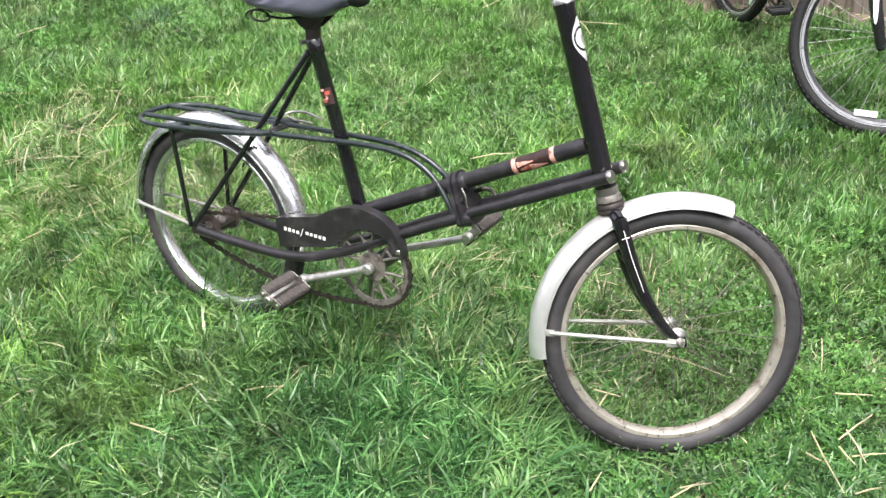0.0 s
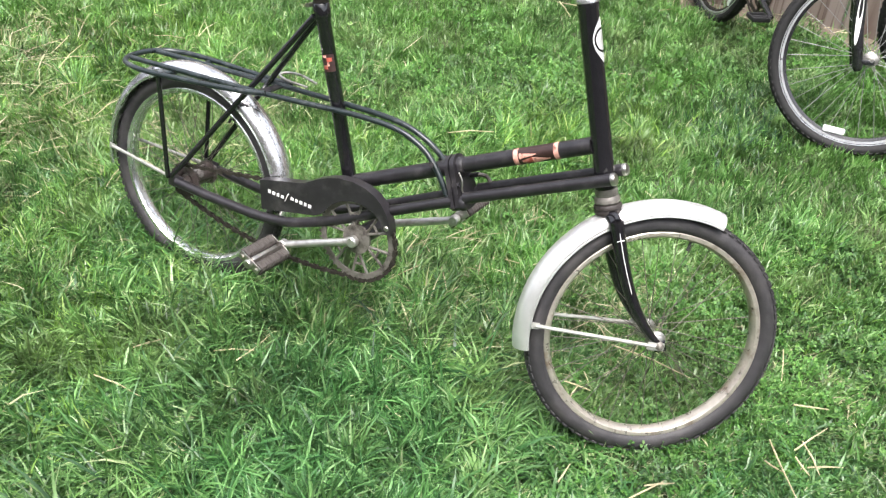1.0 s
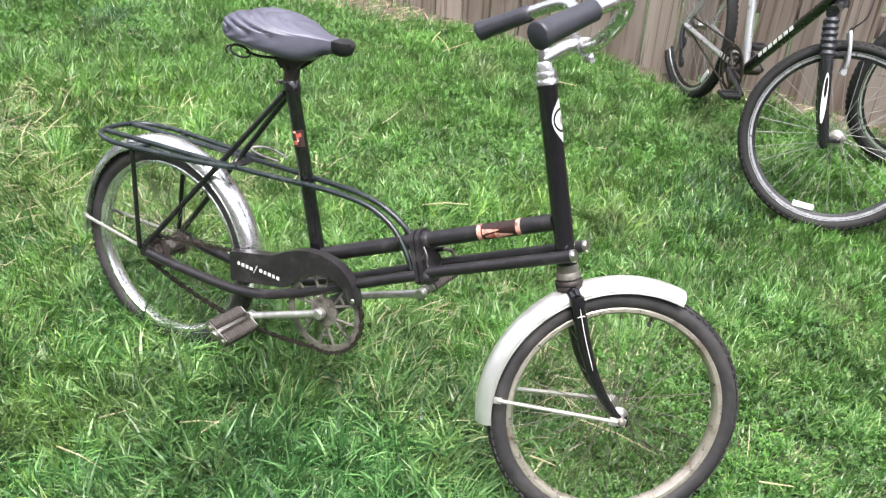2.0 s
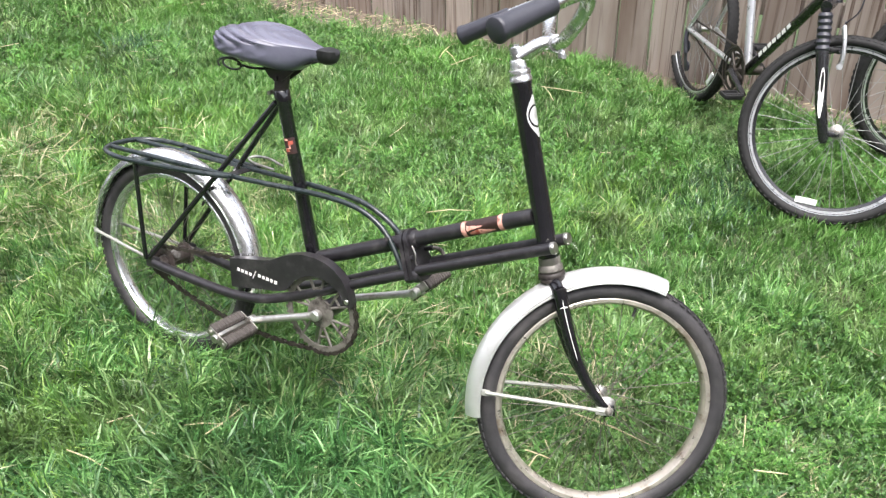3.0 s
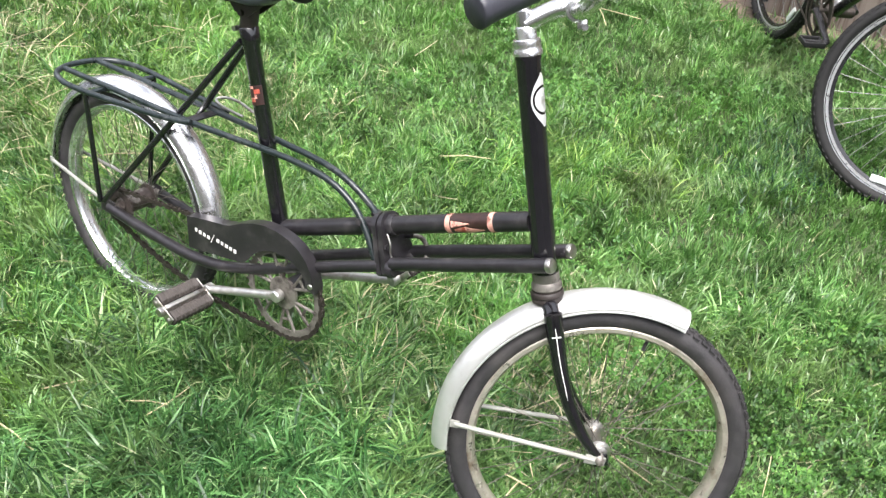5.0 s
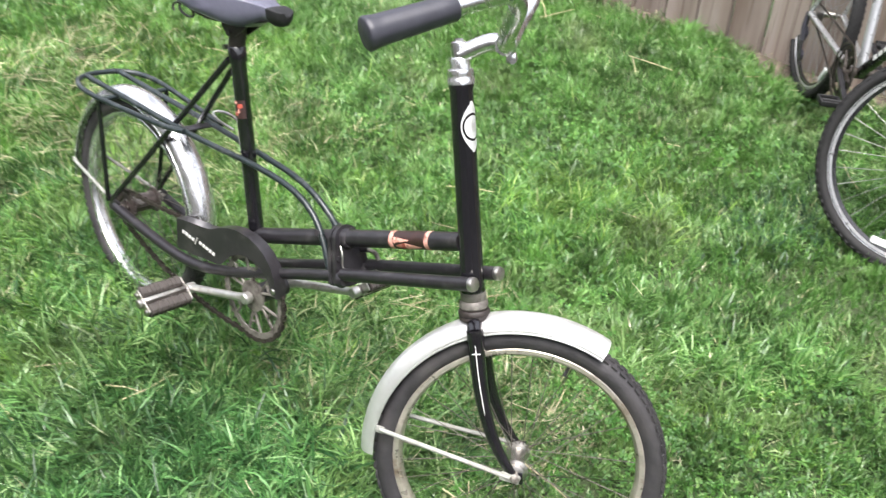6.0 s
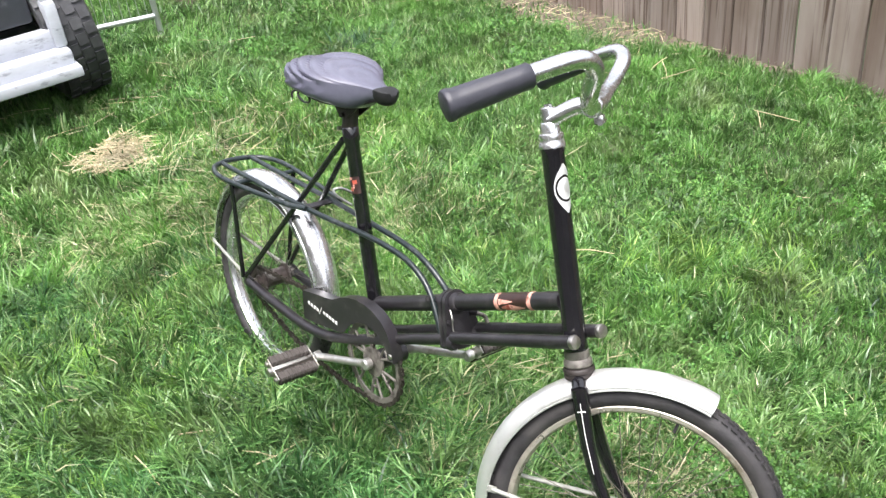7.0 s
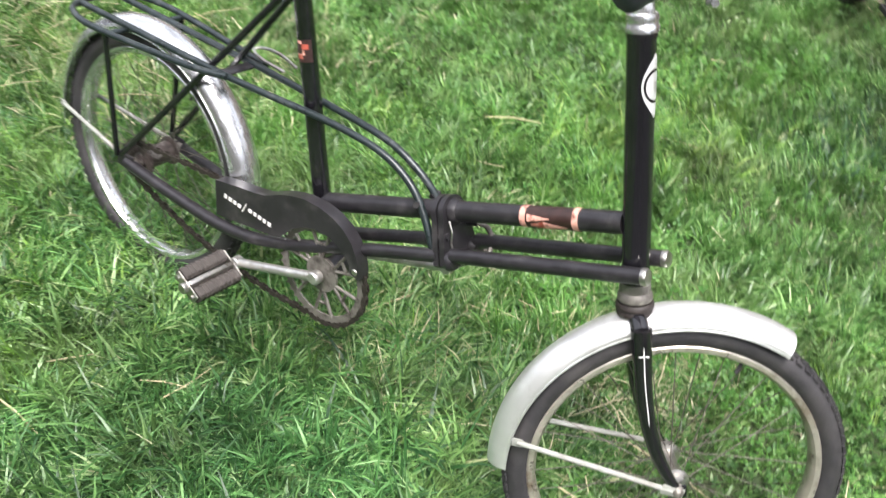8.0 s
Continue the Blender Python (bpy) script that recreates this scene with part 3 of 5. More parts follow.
for z, y, r in ((0.034, 0, 0.0205), (-0.036, -0.033, 0.0155), (-0.036, 0.033, 0.0155)):
    g = Geo()
    lathe(g, [(0.012, r), (0.018, r), (0.024, r - 0.003)], (0, y, z), (1, 0, 0), 16, H)
    part("hinge_collar", g, DULL_BLACK, hinge)
g = Geo()
rod(g, (-0.014, -0.028, 0.002), (0.016, -0.028, 0.002), 0.006, 6, H)
part("hinge_bolt", g, DULL_BLACK, hinge)
g = Geo()
rod(g, (-0.014, 0.03, 0.005), (0.03, 0.03, 0.005), 0.0055, 10, H)
part("hinge_bolt", g, DULL_BLACK, hinge)
g = Geo()
tube(g, smooth_path([(0.03, 0.03, 0.005), (0.045, 0.034, -0.004), (0.052, 0.030, -0.025), (0.050, 0.018, -0.042)]), 0.0042, 8, H)
part("hinge_lever", g, RING_STEEL, hinge, "small tarnished hinge lever")
g = Geo()
tube(g, smooth_path([(0.018, -0.024, 0.026), (0.022, -0.027, 0.008), (0.016, -0.026, -0.012), (0.022, -0.025, -0.03)]), 0.0017, 6, H)
part("hinge_spring", g, DULL_STEEL, hinge)

# headset
g = Geo()
lathe(g, [(0.654, 0.0216), (0.661, 0.0220), (0.663, 0.0206), (0.668, 0.0206), (0.670, 0.0212), (0.676, 0.0200), (0.677, 0.0182)], Q, K, 24)
part("headset_cup", g, ALU, head_tube)
g = Geo()
lathe(g, [(0.676, 0.0162), (0.693, 0.0160), (0.695, 0.0148)], Q, K, 8)
part("headset_locknut", g, ALU, head_tube)
g = Geo()
lathe(g, [(0.314, 0.0212), (0.302, 0.0217), (0.300, 0.0205), (0.296, 0.0240), (0.288, 0.0244), (0.284, 0.0210)], Q, K, 24)
part("lower_headset_cup", g, RING_STEEL, head_tube)
g = Geo()
lathe(g, [(0.284, 0.0245), (0.281, 0.0268), (0.276, 0.0268), (0.274, 0.0245), (0.271, 0.0262), (0.266, 0.0255), (0.264, 0.022)], Q, K, 24)
part("fork_crown_race", g, DARK_RUST, head_tube)

# fork, in the steered frame
g = Geo()
crown = [(0.004, -0.036, 0.252), (0.002, -0.02, 0.262), (0, 0, 0.266), (0.002, 0.02, 0.262), (0.004, 0.036, 0.252)]
tube(g, smooth_path(crown), [0.0135] * 25, 12, FRONT)
rod(g, (0, 0, 0.25), (0, 0, 0.275), 0.0165, 16, FRONT)
fork = part("fork", g, BLACK, label="black curved fork with white arrow pinstripes")
for side in (-1, 1):
    g = Geo()
    pts = [(0.004, side * 0.037, 0.258), (0.006, side * 0.040, 0.21), (0.010, side * 0.044, 0.15), (0.018, side * 0.048, 0.10), (0.031, side * 0.051, 0.055), (0.047, side * 0.053, 0.02), (0.0595, side * 0.054, 0.0)]
    path = smooth_path(pts)
    n = len(path)
    tube(g, path, [0.0148 - 0.0078 * (i / (n - 1)) ** 1.1 for i in range(n)], 14, FRONT)
    box(g, 0.0610, side * 0.0545, -0.002, 0.024, 0.005, 0.022, FRONT, 0.003)
    part("fork_blade", g, BLACK, fork)
    # pinstripe arrow
    g = Geo()
    line = [(0.0055, side * 0.0524, 0.238), (0.0085, side * 0.0558, 0.18), (0.0155, side * 0.0588, 0.115)]
    tube(g, smooth_path(line), [0.0004] + [0.0008] * 11 + [0.0003], 6, FRONT)
    tube(g, [(-0.0005, side * 0.0512, 0.222), (0.0062, side * 0.0532, 0.2235), (0.0130, side * 0.0512, 0.222)], 0.0011, 6, FRONT)
    part("pinstripe", g, WHITE, fork, "white arrow pinstripe")

# stem and handlebar, in the steered frame
g = Geo()
lathe(g, [(0.690, 0.0128), (0.700, 0.0130), (0.712, 0.0132), (0.717, 0.0126), (0.719, 0.009)], (0, 0, 0), (0, 0, 1), 18, FRONT)
tube(g, smooth_path([(0.0, 0, 0.697), (0.022, 0, 0.706), (0.048, 0, 0.714), (0.073, 0, 0.712)]), 0.0142, 16, FRONT)
rod(g, (0.073, -0.021, 0.711), (0.073, 0.021, 0.711), 0.0172, 18, FRONT, 0.002)
box(g, 0.080, 0, 0.689, 0.016, 0.026, 0.016, FRONT, 0.003)
stem = part("handlebar_stem", g, CHROME, label="chrome gooseneck handlebar stem")
g = Geo()
rod(g, (0.083, -0.019, 0.686), (0.083, 0.021, 0.686), 0.0055, 6, FRONT)
part("stem_bolt", g, CHROME, stem)
g = Geo()
rod(g, (0, 0, 0.716), (0, 0, 0.723), 0.0072, 6, FRONT)
part("stem_bolt", g, CHROME, stem)
g = Geo()
half = [(0.073, 0, 0.711), (0.078, -0.050, 0.713), (0.081, -0.100, 0.724), (0.092, -0.146, 0.743), (0.106, -0.182, 0.772), (0.093, -0.214, 0.788), (0.040, -0.257, 0.780), (-0.062, -0.323, 0.756)]
bar = [(x, -y, z) for x, y, z in half[::-1]] + half[1:]
tube(g, smooth_path(bar, 8), 0.0132, 18, FRONT)
handlebar = part("handlebar", g, CHROME, label="bright chrome swept-back handlebar")
for side in (-1, 1):
    a, b = Vector((0.034, side * 0.261, 0.778)), Vector((-0.069, side * 0.327, 0.7545))
    L = (b - a).length
    prof = [(0, 0.0155), (0.003, 0.0178), (0.02, 0.0175)]
    prof += [(0.02 + (L - 0.045) * i / 20, 0.0176 + 0.0022 * i / 20) for i in range(1, 21)]
    prof += [(L - 0.016, 0.0200), (L - 0.009, 0.0216), (L - 0.002, 0.0219), (L, 0.0200), (L + 0.001, 0.002)]
    g = Geo()
    lathe(g, prof, a, b - a, 30, FRONT)
    # shallow flutes along the rubber
    for i, q in enumerate(g.v):
        if i % 30 % 3 == 0:
            foot_, axis_ = FRONT @ a, (FRONT @ b - FRONT @ a).normalized()
            c = foot_ + axis_ * (Vector(q) - foot_).dot(axis_)
            g.v[i] = tuple(c + (Vector(q) - c) * 0.975)
    part("grip", g, GRIP, handlebar, "dark grey ribbed rubber grip", 50)

# saddle
S = Matrix.Translation((-0.211, 0, 0.846)) @ Matrix.Rotation(radians(-2.0), 4, "Y") @ Matrix.Scale(0.97, 4)
sections = [  # along, half width, top, bottom
    (-0.136, 0.020, 0.006, -0.018), (-0.132, 0.058, 0.017, -0.030), (-0.120, 0.086, 0.026, -0.036), (-0.095, 0.102, 0.031, -0.040), (-0.065, 0.105, 0.031, -0.042),
    (-0.035, 0.101, 0.028, -0.048), (0.0, 0.086, 0.022, -0.053), (0.028, 0.066, 0.016, -0.058), (0.052, 0.046, 0.011, -0.053), (0.076, 0.031, 0.007, -0.038), (0.098, 0.022, 0.004, -0.026), (0.116, 0.0195, 0.002, -0.025), (0.130, 0.019, 0.001, -0.025), (0.140, 0.014, -0.002, -0.020), (0.143, 0.006, -0.006, -0.014)]
g = Geo()
verts, faces, seg = [], [], 120
dense = []
for (x0, a0, b0, c0), (x1, a1, b1, c1) in zip(sections, sections[1:]):
    for q in range(3):
        t = q / 3
        dense.append((x0 + (x1 - x0) * t, a0 + (a1 - a0) * t, b0 + (b1 - b0) * t, c0 + (c1 - c0) * t))
sections = dense + [sections[-1]]
for x, hw, top, bot in sections:
    for j in range(seg):
        a = 2 * math.pi * j / seg
        c, s = math.cos(a), math.sin(a)
        yy = hw * (abs(c) ** 0.72) * (1 if c >= 0 else -1)
        zz = (top * (abs(s) ** 0.8) if s >= 0 else bot * (abs(s) ** 0.55))
        if s > 0:
            zz -= 0.002 * math.exp(-(yy / 0.022) ** 2)
        if s > -0.35:
            # diagonal flutes pressed into the cover
            flute = abs(math.sin(math.pi * (math.degrees(min(a, math.pi - a) if a <= math.pi else a - 2 * math.pi) / 25.0 + 21.0 * x)))
            deep = max(0.0, min(1, (0.05 - x) / 0.08)) * max(0.0, min(1, (x + 0.13) / 0.03)) * min(1, (s + 0.35) / 0.3)
            k = 1 - 0.13 * deep * (1 - flute) ** 2.2
            yy, zz = yy * k, zz * k - 0.0055 * deep * (1 - flute) ** 2.2
        verts.append((x, yy, zz))
for i in range(len(sections) - 1):
    for j in range(seg):
        k = (j + 1) % seg
        faces.append((i * seg + j, i * seg + k, (i + 1) * seg + k, (i + 1) * seg + j))
faces += [tuple(range(seg))[::-1], tuple(range((len(sections) - 1) * seg, len(sections) * seg))]
g.add(verts, faces, S)
saddle = part("saddle", g, VINYL, label="grey quilted vinyl saddle", sharp=70)
g = Geo()
verts, faces = [], []
for i, (x, hw, top, bot) in enumerate([(0.112, 0.0238, 0.0052, -0.0300), (0.124, 0.0245, 0.0055, -0.0315), (0.137, 0.0215, 0.0030, -0.0295), (0.146, 0.0155, -0.0020, -0.0245), (0.150, 0.0080, -0.0070, -0.0185)]):
    for j in range(seg):
        a = 2 * math.pi * j / seg
        c, s = math.cos(a), math.sin(a)
        verts.append((x + (0.006 * max(0, s) if i == 0 else 0), hw * (abs(c) ** 0.9) * (1 if c >= 0 else -1) * 1.015, (top * (abs(s) ** 0.9) if s >= 0 else bot * (abs(s) ** 0.9)) + 0.0005))
for i in range(4):
    for j in range(seg):
        k = (j + 1) % seg
        faces.append((i * seg + j, i * seg + k, (i + 1) * seg + k, (i + 1) * seg + j))
faces.append(tuple(range(4 * seg, 5 * seg)))
g.add(verts, faces, S)
part("nose_cap", g, BLACK_PLASTIC, saddle, "black nose cap")
g = Geo()
pan = [(-0.050, -0.035), (-0.035, -0.062), (-0.018, -0.080), (0.014, -0.082), (0.04, -0.062), (0.075, -0.030), (0.0, -0.03)]
for y in (-0.016, 0.016):
    plate(g, pan, y - 0.002, y + 0.002, S)
rod(g, (0.0, 0, -0.11), (0.004, 0, -0.055), 0.017, 14, S)
rod(g, (0.0, -0.024, -0.078), (0.0, 0.024, -0.078), 0.006, 8, S)
part("saddle_clamp", g, DARK_RUST, saddle, "rusty saddle clamp and frame")
for side in (-1, 1):
    g = Geo()
    pts = []
    for i in range(34):
        a = 2 * math.pi * i / 22 + 0.6
        pts.append((-0.098 + 0.030 * math.cos(a), side * (0.042 + 0.0007 * i), -0.056 + 0.0125 * math.sin(a)))
    tube(g, pts, 0.0026, 6, S)
    tube(g, smooth_path([(-0.092, side * 0.04, -0.058), (-0.05, side * 0.03, -0.062), (0.03, side * 0.018, -0.05), (0.12, side * 0.012, -0.02)]), 0.003, 6, S)
    part("saddle_spring", g, DULL_BLACK, saddle)

# cranks, chainring, pedals
g = Geo()
rod(g, (BB.x, -0.036, BB.z), (BB.x, 0.036, BB.z), 0.021, 20)
part("bottom_bracket", g, DULL_BLACK)
RING = Matrix.Translation((BB.x, -0.042, BB.z))
g = Geo()
ring_r = 0.0965
spin(g, [(ring_r - 0.016, -0.0018), (ring_r - 0.004, -0.0018), (ring_r - 0.004, 0.0018), (ring_r - 0.016, 0.0018)], steps=88, m=RING)
for i in range(44):
    mm = RING @ Matrix.Rotation(radians(360 * i / 44), 4, "Y")
    g.add([(ring_r - 0.0045, -0.0012, -0.0038), (ring_r - 0.0045, -0.0012, 0.0038), (ring_r + 0.0030, -0.0008, 0.0012), (ring_r + 0.0030, -0.0008, -0.0012),
           (ring_r - 0.0045, 0.0012, -0.0038), (ring_r - 0.0045, 0.0012, 0.0038), (ring_r + 0.0030, 0.0008, 0.0012), (ring_r + 0.0030, 0.0008, -0.0012)],
          [(0, 1, 2, 3), (7, 6, 5, 4), (0, 3, 7, 4), (1, 5, 6, 2), (3, 2, 6, 7)], mm)
for i in range(6):
    mm = RING @ Matrix.Rotation(radians(60 * i + 18), 4, "Y")
    for turn in (-9, 9):
        rod(g, (0.026, 0, 0), (ring_r - 0.014, 0, 0.020 * (1 if turn > 0 else -1)), 0.0032, 8, mm)
    rod(g, (0.058, 0, -0.013), (0.058, 0, 0.013), 0.003, 6, mm)
rod(g, (0, -0.003, 0), (0, 0.003, 0), 0.034, 24, RING)
part("chainring", g, RING_STEEL, label="dull brownish steel chainring with lattice spider")
CRANK = math.atan2(0.216 - 0.275, -0.190 + 0.036)


def ribbed_block(geo, x, length, hx, hz, m):
    """A rubber block with ribs across it, as one skin."""
    rows = [(-length / 2, 0.86), (-length / 2 + 0.002, 1.0)]
    for i in range(9):
        y = -length / 2 + 0.004 + i * (length - 0.008) / 9
        w = (length - 0.008) / 9
        rows += [(y + 0.1 * w, 1.0), (y + 0.55 * w, 1.0), (y + 0.62 * w, 0.88), (y + 0.95 * w, 0.88)]
    rows += [(length / 2 - 0.002, 1.0), (length / 2, 0.86)]
    ring = [(1, 0.62), (0.62, 1), (-0.62, 1), (-1, 0.62), (-1, -0.62), (-0.62, -1), (0.62, -1), (1, -0.62)]
    v = [(x + a * hx * k, y, b * hz * k) for y, k in rows for a, b in ring]
    n = len(rows)
    f = [(i * 8 + j, i * 8 + (j + 1) % 8, (i + 1) * 8 + (j + 1) % 8, (i + 1) * 8 + j) for i in range(n - 1) for j in range(8)]
    f += [tuple(range(8))[::-1], tuple(range((n - 1) * 8, n * 8))]
    geo.add(v, f, m)


def crank_arm(name, y, turn, side, tilt):
    g = Geo()
    L = 0.183
    d = Vector((math.cos(turn), 0, math.sin(turn)))
    c = Vector((BB.x, y, BB.z))
    end = c + d * L + Vector((0, side * 0.016, 0))
    tube(g, smooth_path([c, c + d * 0.02 + Vector((0, side * 0.004, 0)), c + d * (L - 0.03) + Vector((0, side * 0.014, 0)), end]), [0.0112] * 6 + [0.0086] * 7 + [0.0086] * 5 + [0.0104], 12)
    rod(g, c + Vector((0, -side * 0.006, 0)), c + Vector((0, side * 0.013, 0)), 0.0125, 16, None, 0.003)
    rod(g, end + Vector((0, -side * 0.009, 0)), end + Vector((0, side * 0.009, 0)), 0.0115, 14, None, 0.002)
    arm = part(name, g, CRANK_CHROME, label="dull chrome crank arm")
    # pedal
    P = Matrix.Translation(end + Vector((0, side * 0.066, 0))) @ Matrix.Rotation(radians(tilt), 4, "Y")
    g = Geo()
    rod(g, (0, -side * 0.055, 0), (0, side * 0.05, 0), 0.0085, 12, P)
    box(g, 0, 0, 0.0085, 0.010, 0.100, 0.009, P, 0.003)
    box(g, 0, 0, -0.0085, 0.010, 0.100, 0.009, P, 0.003)
    for e in (-0.051, 0.051):
        box(g, 0, e, 0, 0.058, 0.003, 0.02, P, 0.001)
    rod(g, (0, side * 0.051, 0), (0, side * 0.062, 0), 0.010, 14, P, 0.002)
    for e in (-0.022, 0.022):
        rod(g, (e, side * 0.051, 0), (e, side * 0.057, 0), 0.0045, 8, P)
    part("pedal", g, DULL_STEEL, arm, "steel pedal with brown rubber blocks")
    for e in (-0.021, 0.021):
        g = Geo()
        ribbed_block(g, e, 0.096, 0.0125, 0.0130, P)
        build("pedal_rubber", g, PEDAL, arm, "brown-black ribbed rubber block")
    return arm


crank_arm("crank_arm", -0.056, CRANK, -1, 28)
crank_arm("crank_arm", 0.056, CRANK + math.pi, 1, -48)

# chain and sprocket
g = Geo()
SPR = Matrix.Translation((AXLE.x, -0.042, AXLE.z))
spin(g, [(0.020, -0.0012), (0.038, -0.0012), (0.038, 0.0012), (0.020, 0.0012)], steps=36, m=SPR)
for i in range(18):
    mm = SPR @ Matrix.Rotation(radians(20 * i), 4, "Y")
    box(g, 0.040, 0, 0, 0.006, 0.002, 0.004, mm)
part("sprocket", g, RUST, rear_wheel, "rusty rear sprocket")
chain_pts = []
R1, R2 = ring_r + 0.001, 0.040
for i in range(24):
    a = radians(98 - 196 * i / 23)
    chain_pts.append((BB.x + R1 * math.cos(a), BB.z + R1 * math.sin(a)))
lo0, lo1 = chain_pts[-1], (AXLE.x - 0.004, AXLE.z - R2)
for i in range(1, 30):
    t = i / 30
    chain_pts.append((lo0[0] + (lo1[0] - lo0[0]) * t, lo0[1] + (lo1[1] - lo0[1]) * t - 0.030 * 4 * t * (1 - t)))
for i in range(12):
    a = radians(-96 - 168 * i / 11)
    chain_pts.append((AXLE.x + R2 * math.cos(a), AXLE.z + R2 * math.sin(a)))
hi0, hi1 = chain_pts[-1], chain_pts[0]
for i in range(1, 30):
    t = i / 30
    chain_pts.append((hi0[0] + (hi1[0] - hi0[0]) * t, hi0[1] + (hi1[1] - hi0[1]) * t))
path = [Vector((x, -0.042, z)) for x, z in chain_pts]
lengths = [0.0]
for a, b in zip(path, path[1:] + path[:1]):
    lengths.append(lengths[-1] + (b - a).length)
g = Geo()
links = int(lengths[-1] / 0.0127)
for i in range(links):
    s = i * lengths[-1] / links
    j = max(k for k in range(len(lengths) - 1) if lengths[k] <= s)
    a, b = path[j], path[(j + 1) % len(path)]
    c = a.lerp(b, (s - lengths[j]) / max(1e-6, lengths[j + 1] - lengths[j]))
    d = (b - a).normalized()
    mm = Matrix.Translation(c) @ Matrix.Rotation(-math.atan2(d.z, d.x), 4, "Y")
    wide = 0.0038 if i % 2 else 0.0026
    for y in (-wide, wide):
        box(g, 0, y, 0, 0.0150, 0.0011, 0.0088 if i % 2 else 0.0052, mm)
    rod(g, (0.0063, -wide, 0), (0.0063, wide, 0), 0.0036, 6, mm)
part("chain", g, CHAIN, label="oily roller chain")

# chain guard with a rolled top edge and plain bars for the lettering
guard = [(-0.291, 0.337), (-0.24, 0.351), (-0.195, 0.361), (-0.172, 0.368), (-0.139, 0.388), (-0.112, 0.400), (-0.085, 0.408), (-0.050, 0.411), (-0.020, 0.407), (0.005, 0.397), (0.025, 0.382), (0.040, 0.362), (0.050, 0.338), (0.052, 0.322), (0.032, 0.326),
         (0.028, 0.340), (0.018, 0.352), (0.0, 0.362), (-0.027, 0.368), (-0.052, 0.366), (-0.075, 0.358), (-0.098, 0.342), (-0.114, 0.322), (-0.125, 0.308), (-0.14, 0.301), (-0.20, 0.287), (-0.281, 0.268)]
g = Geo()
plate(g, guard, -0.0600, -0.0588)
edge = guard[:14]
v = [(x, -0.0600, z) for x, z in edge] + [(x, -0.034, z - 0.001) for x, z in edge] + [(x, -0.034, z - 0.0025) for x, z in edge] + [(x, -0.0590, z - 0.0016) for x, z in edge]
n = len(edge)
f = []
for a, b in ((0, 1), (1, 2), (2, 3)):
    f += [(a * n + i, a * n + i + 1, b * n + i + 1, b * n + i) for i in range(n - 1)]
f += [(0, n, 2 * n, 3 * n), (n - 1, 2 * n - 1, 3 * n - 1, 4 * n - 1)]
g.add(v, f)
chain_guard = part("chain_guard", g, DULL_BLACK, label="black pressed-steel chain guard with white lettering", sharp=30)
for i in range(10):
    g = Geo()
    x = -0.262 + 0.0118 * i + (0.003 if i > 4 else 0)
    z = 0.318 + (0.0045 if i > 4 else 0) - 0.0002 * i
    if i == 4:
        mm = Matrix.Translation((x, -0.0605, z + 0.002)) @ Matrix.Rotation(radians(22), 4, "Y")
        box(g, 0, 0, 0, 0.0016, 0.0006, 0.022, mm)
    else:
        box(g, x, -0.0605, z - 0.0002 * i, 0.0066 + 0.0012 * (i % 2), 0.0006, 0.0068 + 0.0012 * abs(i - 4.5) / 4.5)
    part("lettering_bar", g, WHITE, chain_guard, "small white lettering mark")
g = Geo()
rod(g, (0.042, -0.0625, 0.334), (0.042, -0.058, 0.334), 0.006, 12, None, 0.0015)
part("guard_bolt", g, DULL_STEEL, chain_guard)


def sleeve(geo, a, direction, s0, s1, r, from_deg, to_deg, steps=14, shape=None):
    """A thin decal wrapped on a tube, between two lengths and two angles."""
    d = Vector(direction).normalized()
    u = Vector((0, -1, 0))
    u = (u - d * u.dot(d)).normalized()
    w = d.cross(u)
    v, f, rows = [], [], 22
    for i in range(rows + 1):
        t = i / rows
        for j in range(steps + 1):
            q = j / steps
            lo, hi = from_deg, to_deg
            if shape:
                mid, k = (lo + hi) / 2, shape(t)
                lo, hi = mid - (hi - lo) / 2 * k, mid + (hi - lo) / 2 * k
            a_ = radians(lo + (hi - lo) * q)
            v.append(Vector(a) + d * (s0 + (s1 - s0) * t) + (u * math.cos(a_) + w * math.sin(a_)) * r)
    for i in range(rows):
        for j in range(steps):
            k = i * (steps + 1) + j
            f.append((k, k + 1, k + steps + 2, k + steps + 1))
    return geo.add(v, f)


# decal on the main tube
o = top_a
for s0, s1, r, lo, hi, mat, nm in ((0.392, 0.4840, 0.01640, -150, 150, BROWN_DECAL, "decal_ground"), (0.390, 0.4000, 0.01660, -150, 150, PINK, "decal_band"), (0.4755, 0.4855, 0.01660, -150, 150, PINK, "decal_band")):
    g = Geo()
    sleeve(g, o, along, s0, s1, r, lo, hi)
    part(nm, g, mat, main_front, "faded pink and red decal band" if mat is PINK else "dark brown decal")
g = Geo()
sleeve(g, o, along, 0.408, 0.444, 0.01665, -6, 64, shape=lambda t: 0.25 + 0.75 * t if t < 0.6 else 1.9 * (1.02 - t))
part("decal_emblem", g, RED, main_front, "red emblem on the decal")
g = Geo()
sleeve(g, o, along, 0.403, 0.440, 0.01680, -34, 10, shape=lambda t: 0.9 - 0.8 * t)
part("decal_emblem", g, PINK, main_front, "faded pink wing on the decal")
g = Geo()
sleeve(g, o, along, 0.430, 0.468, 0.01670, 4, 60, shape=lambda t: 1 - 0.9 * t)
part("decal_emblem", g, PINK, main_front)
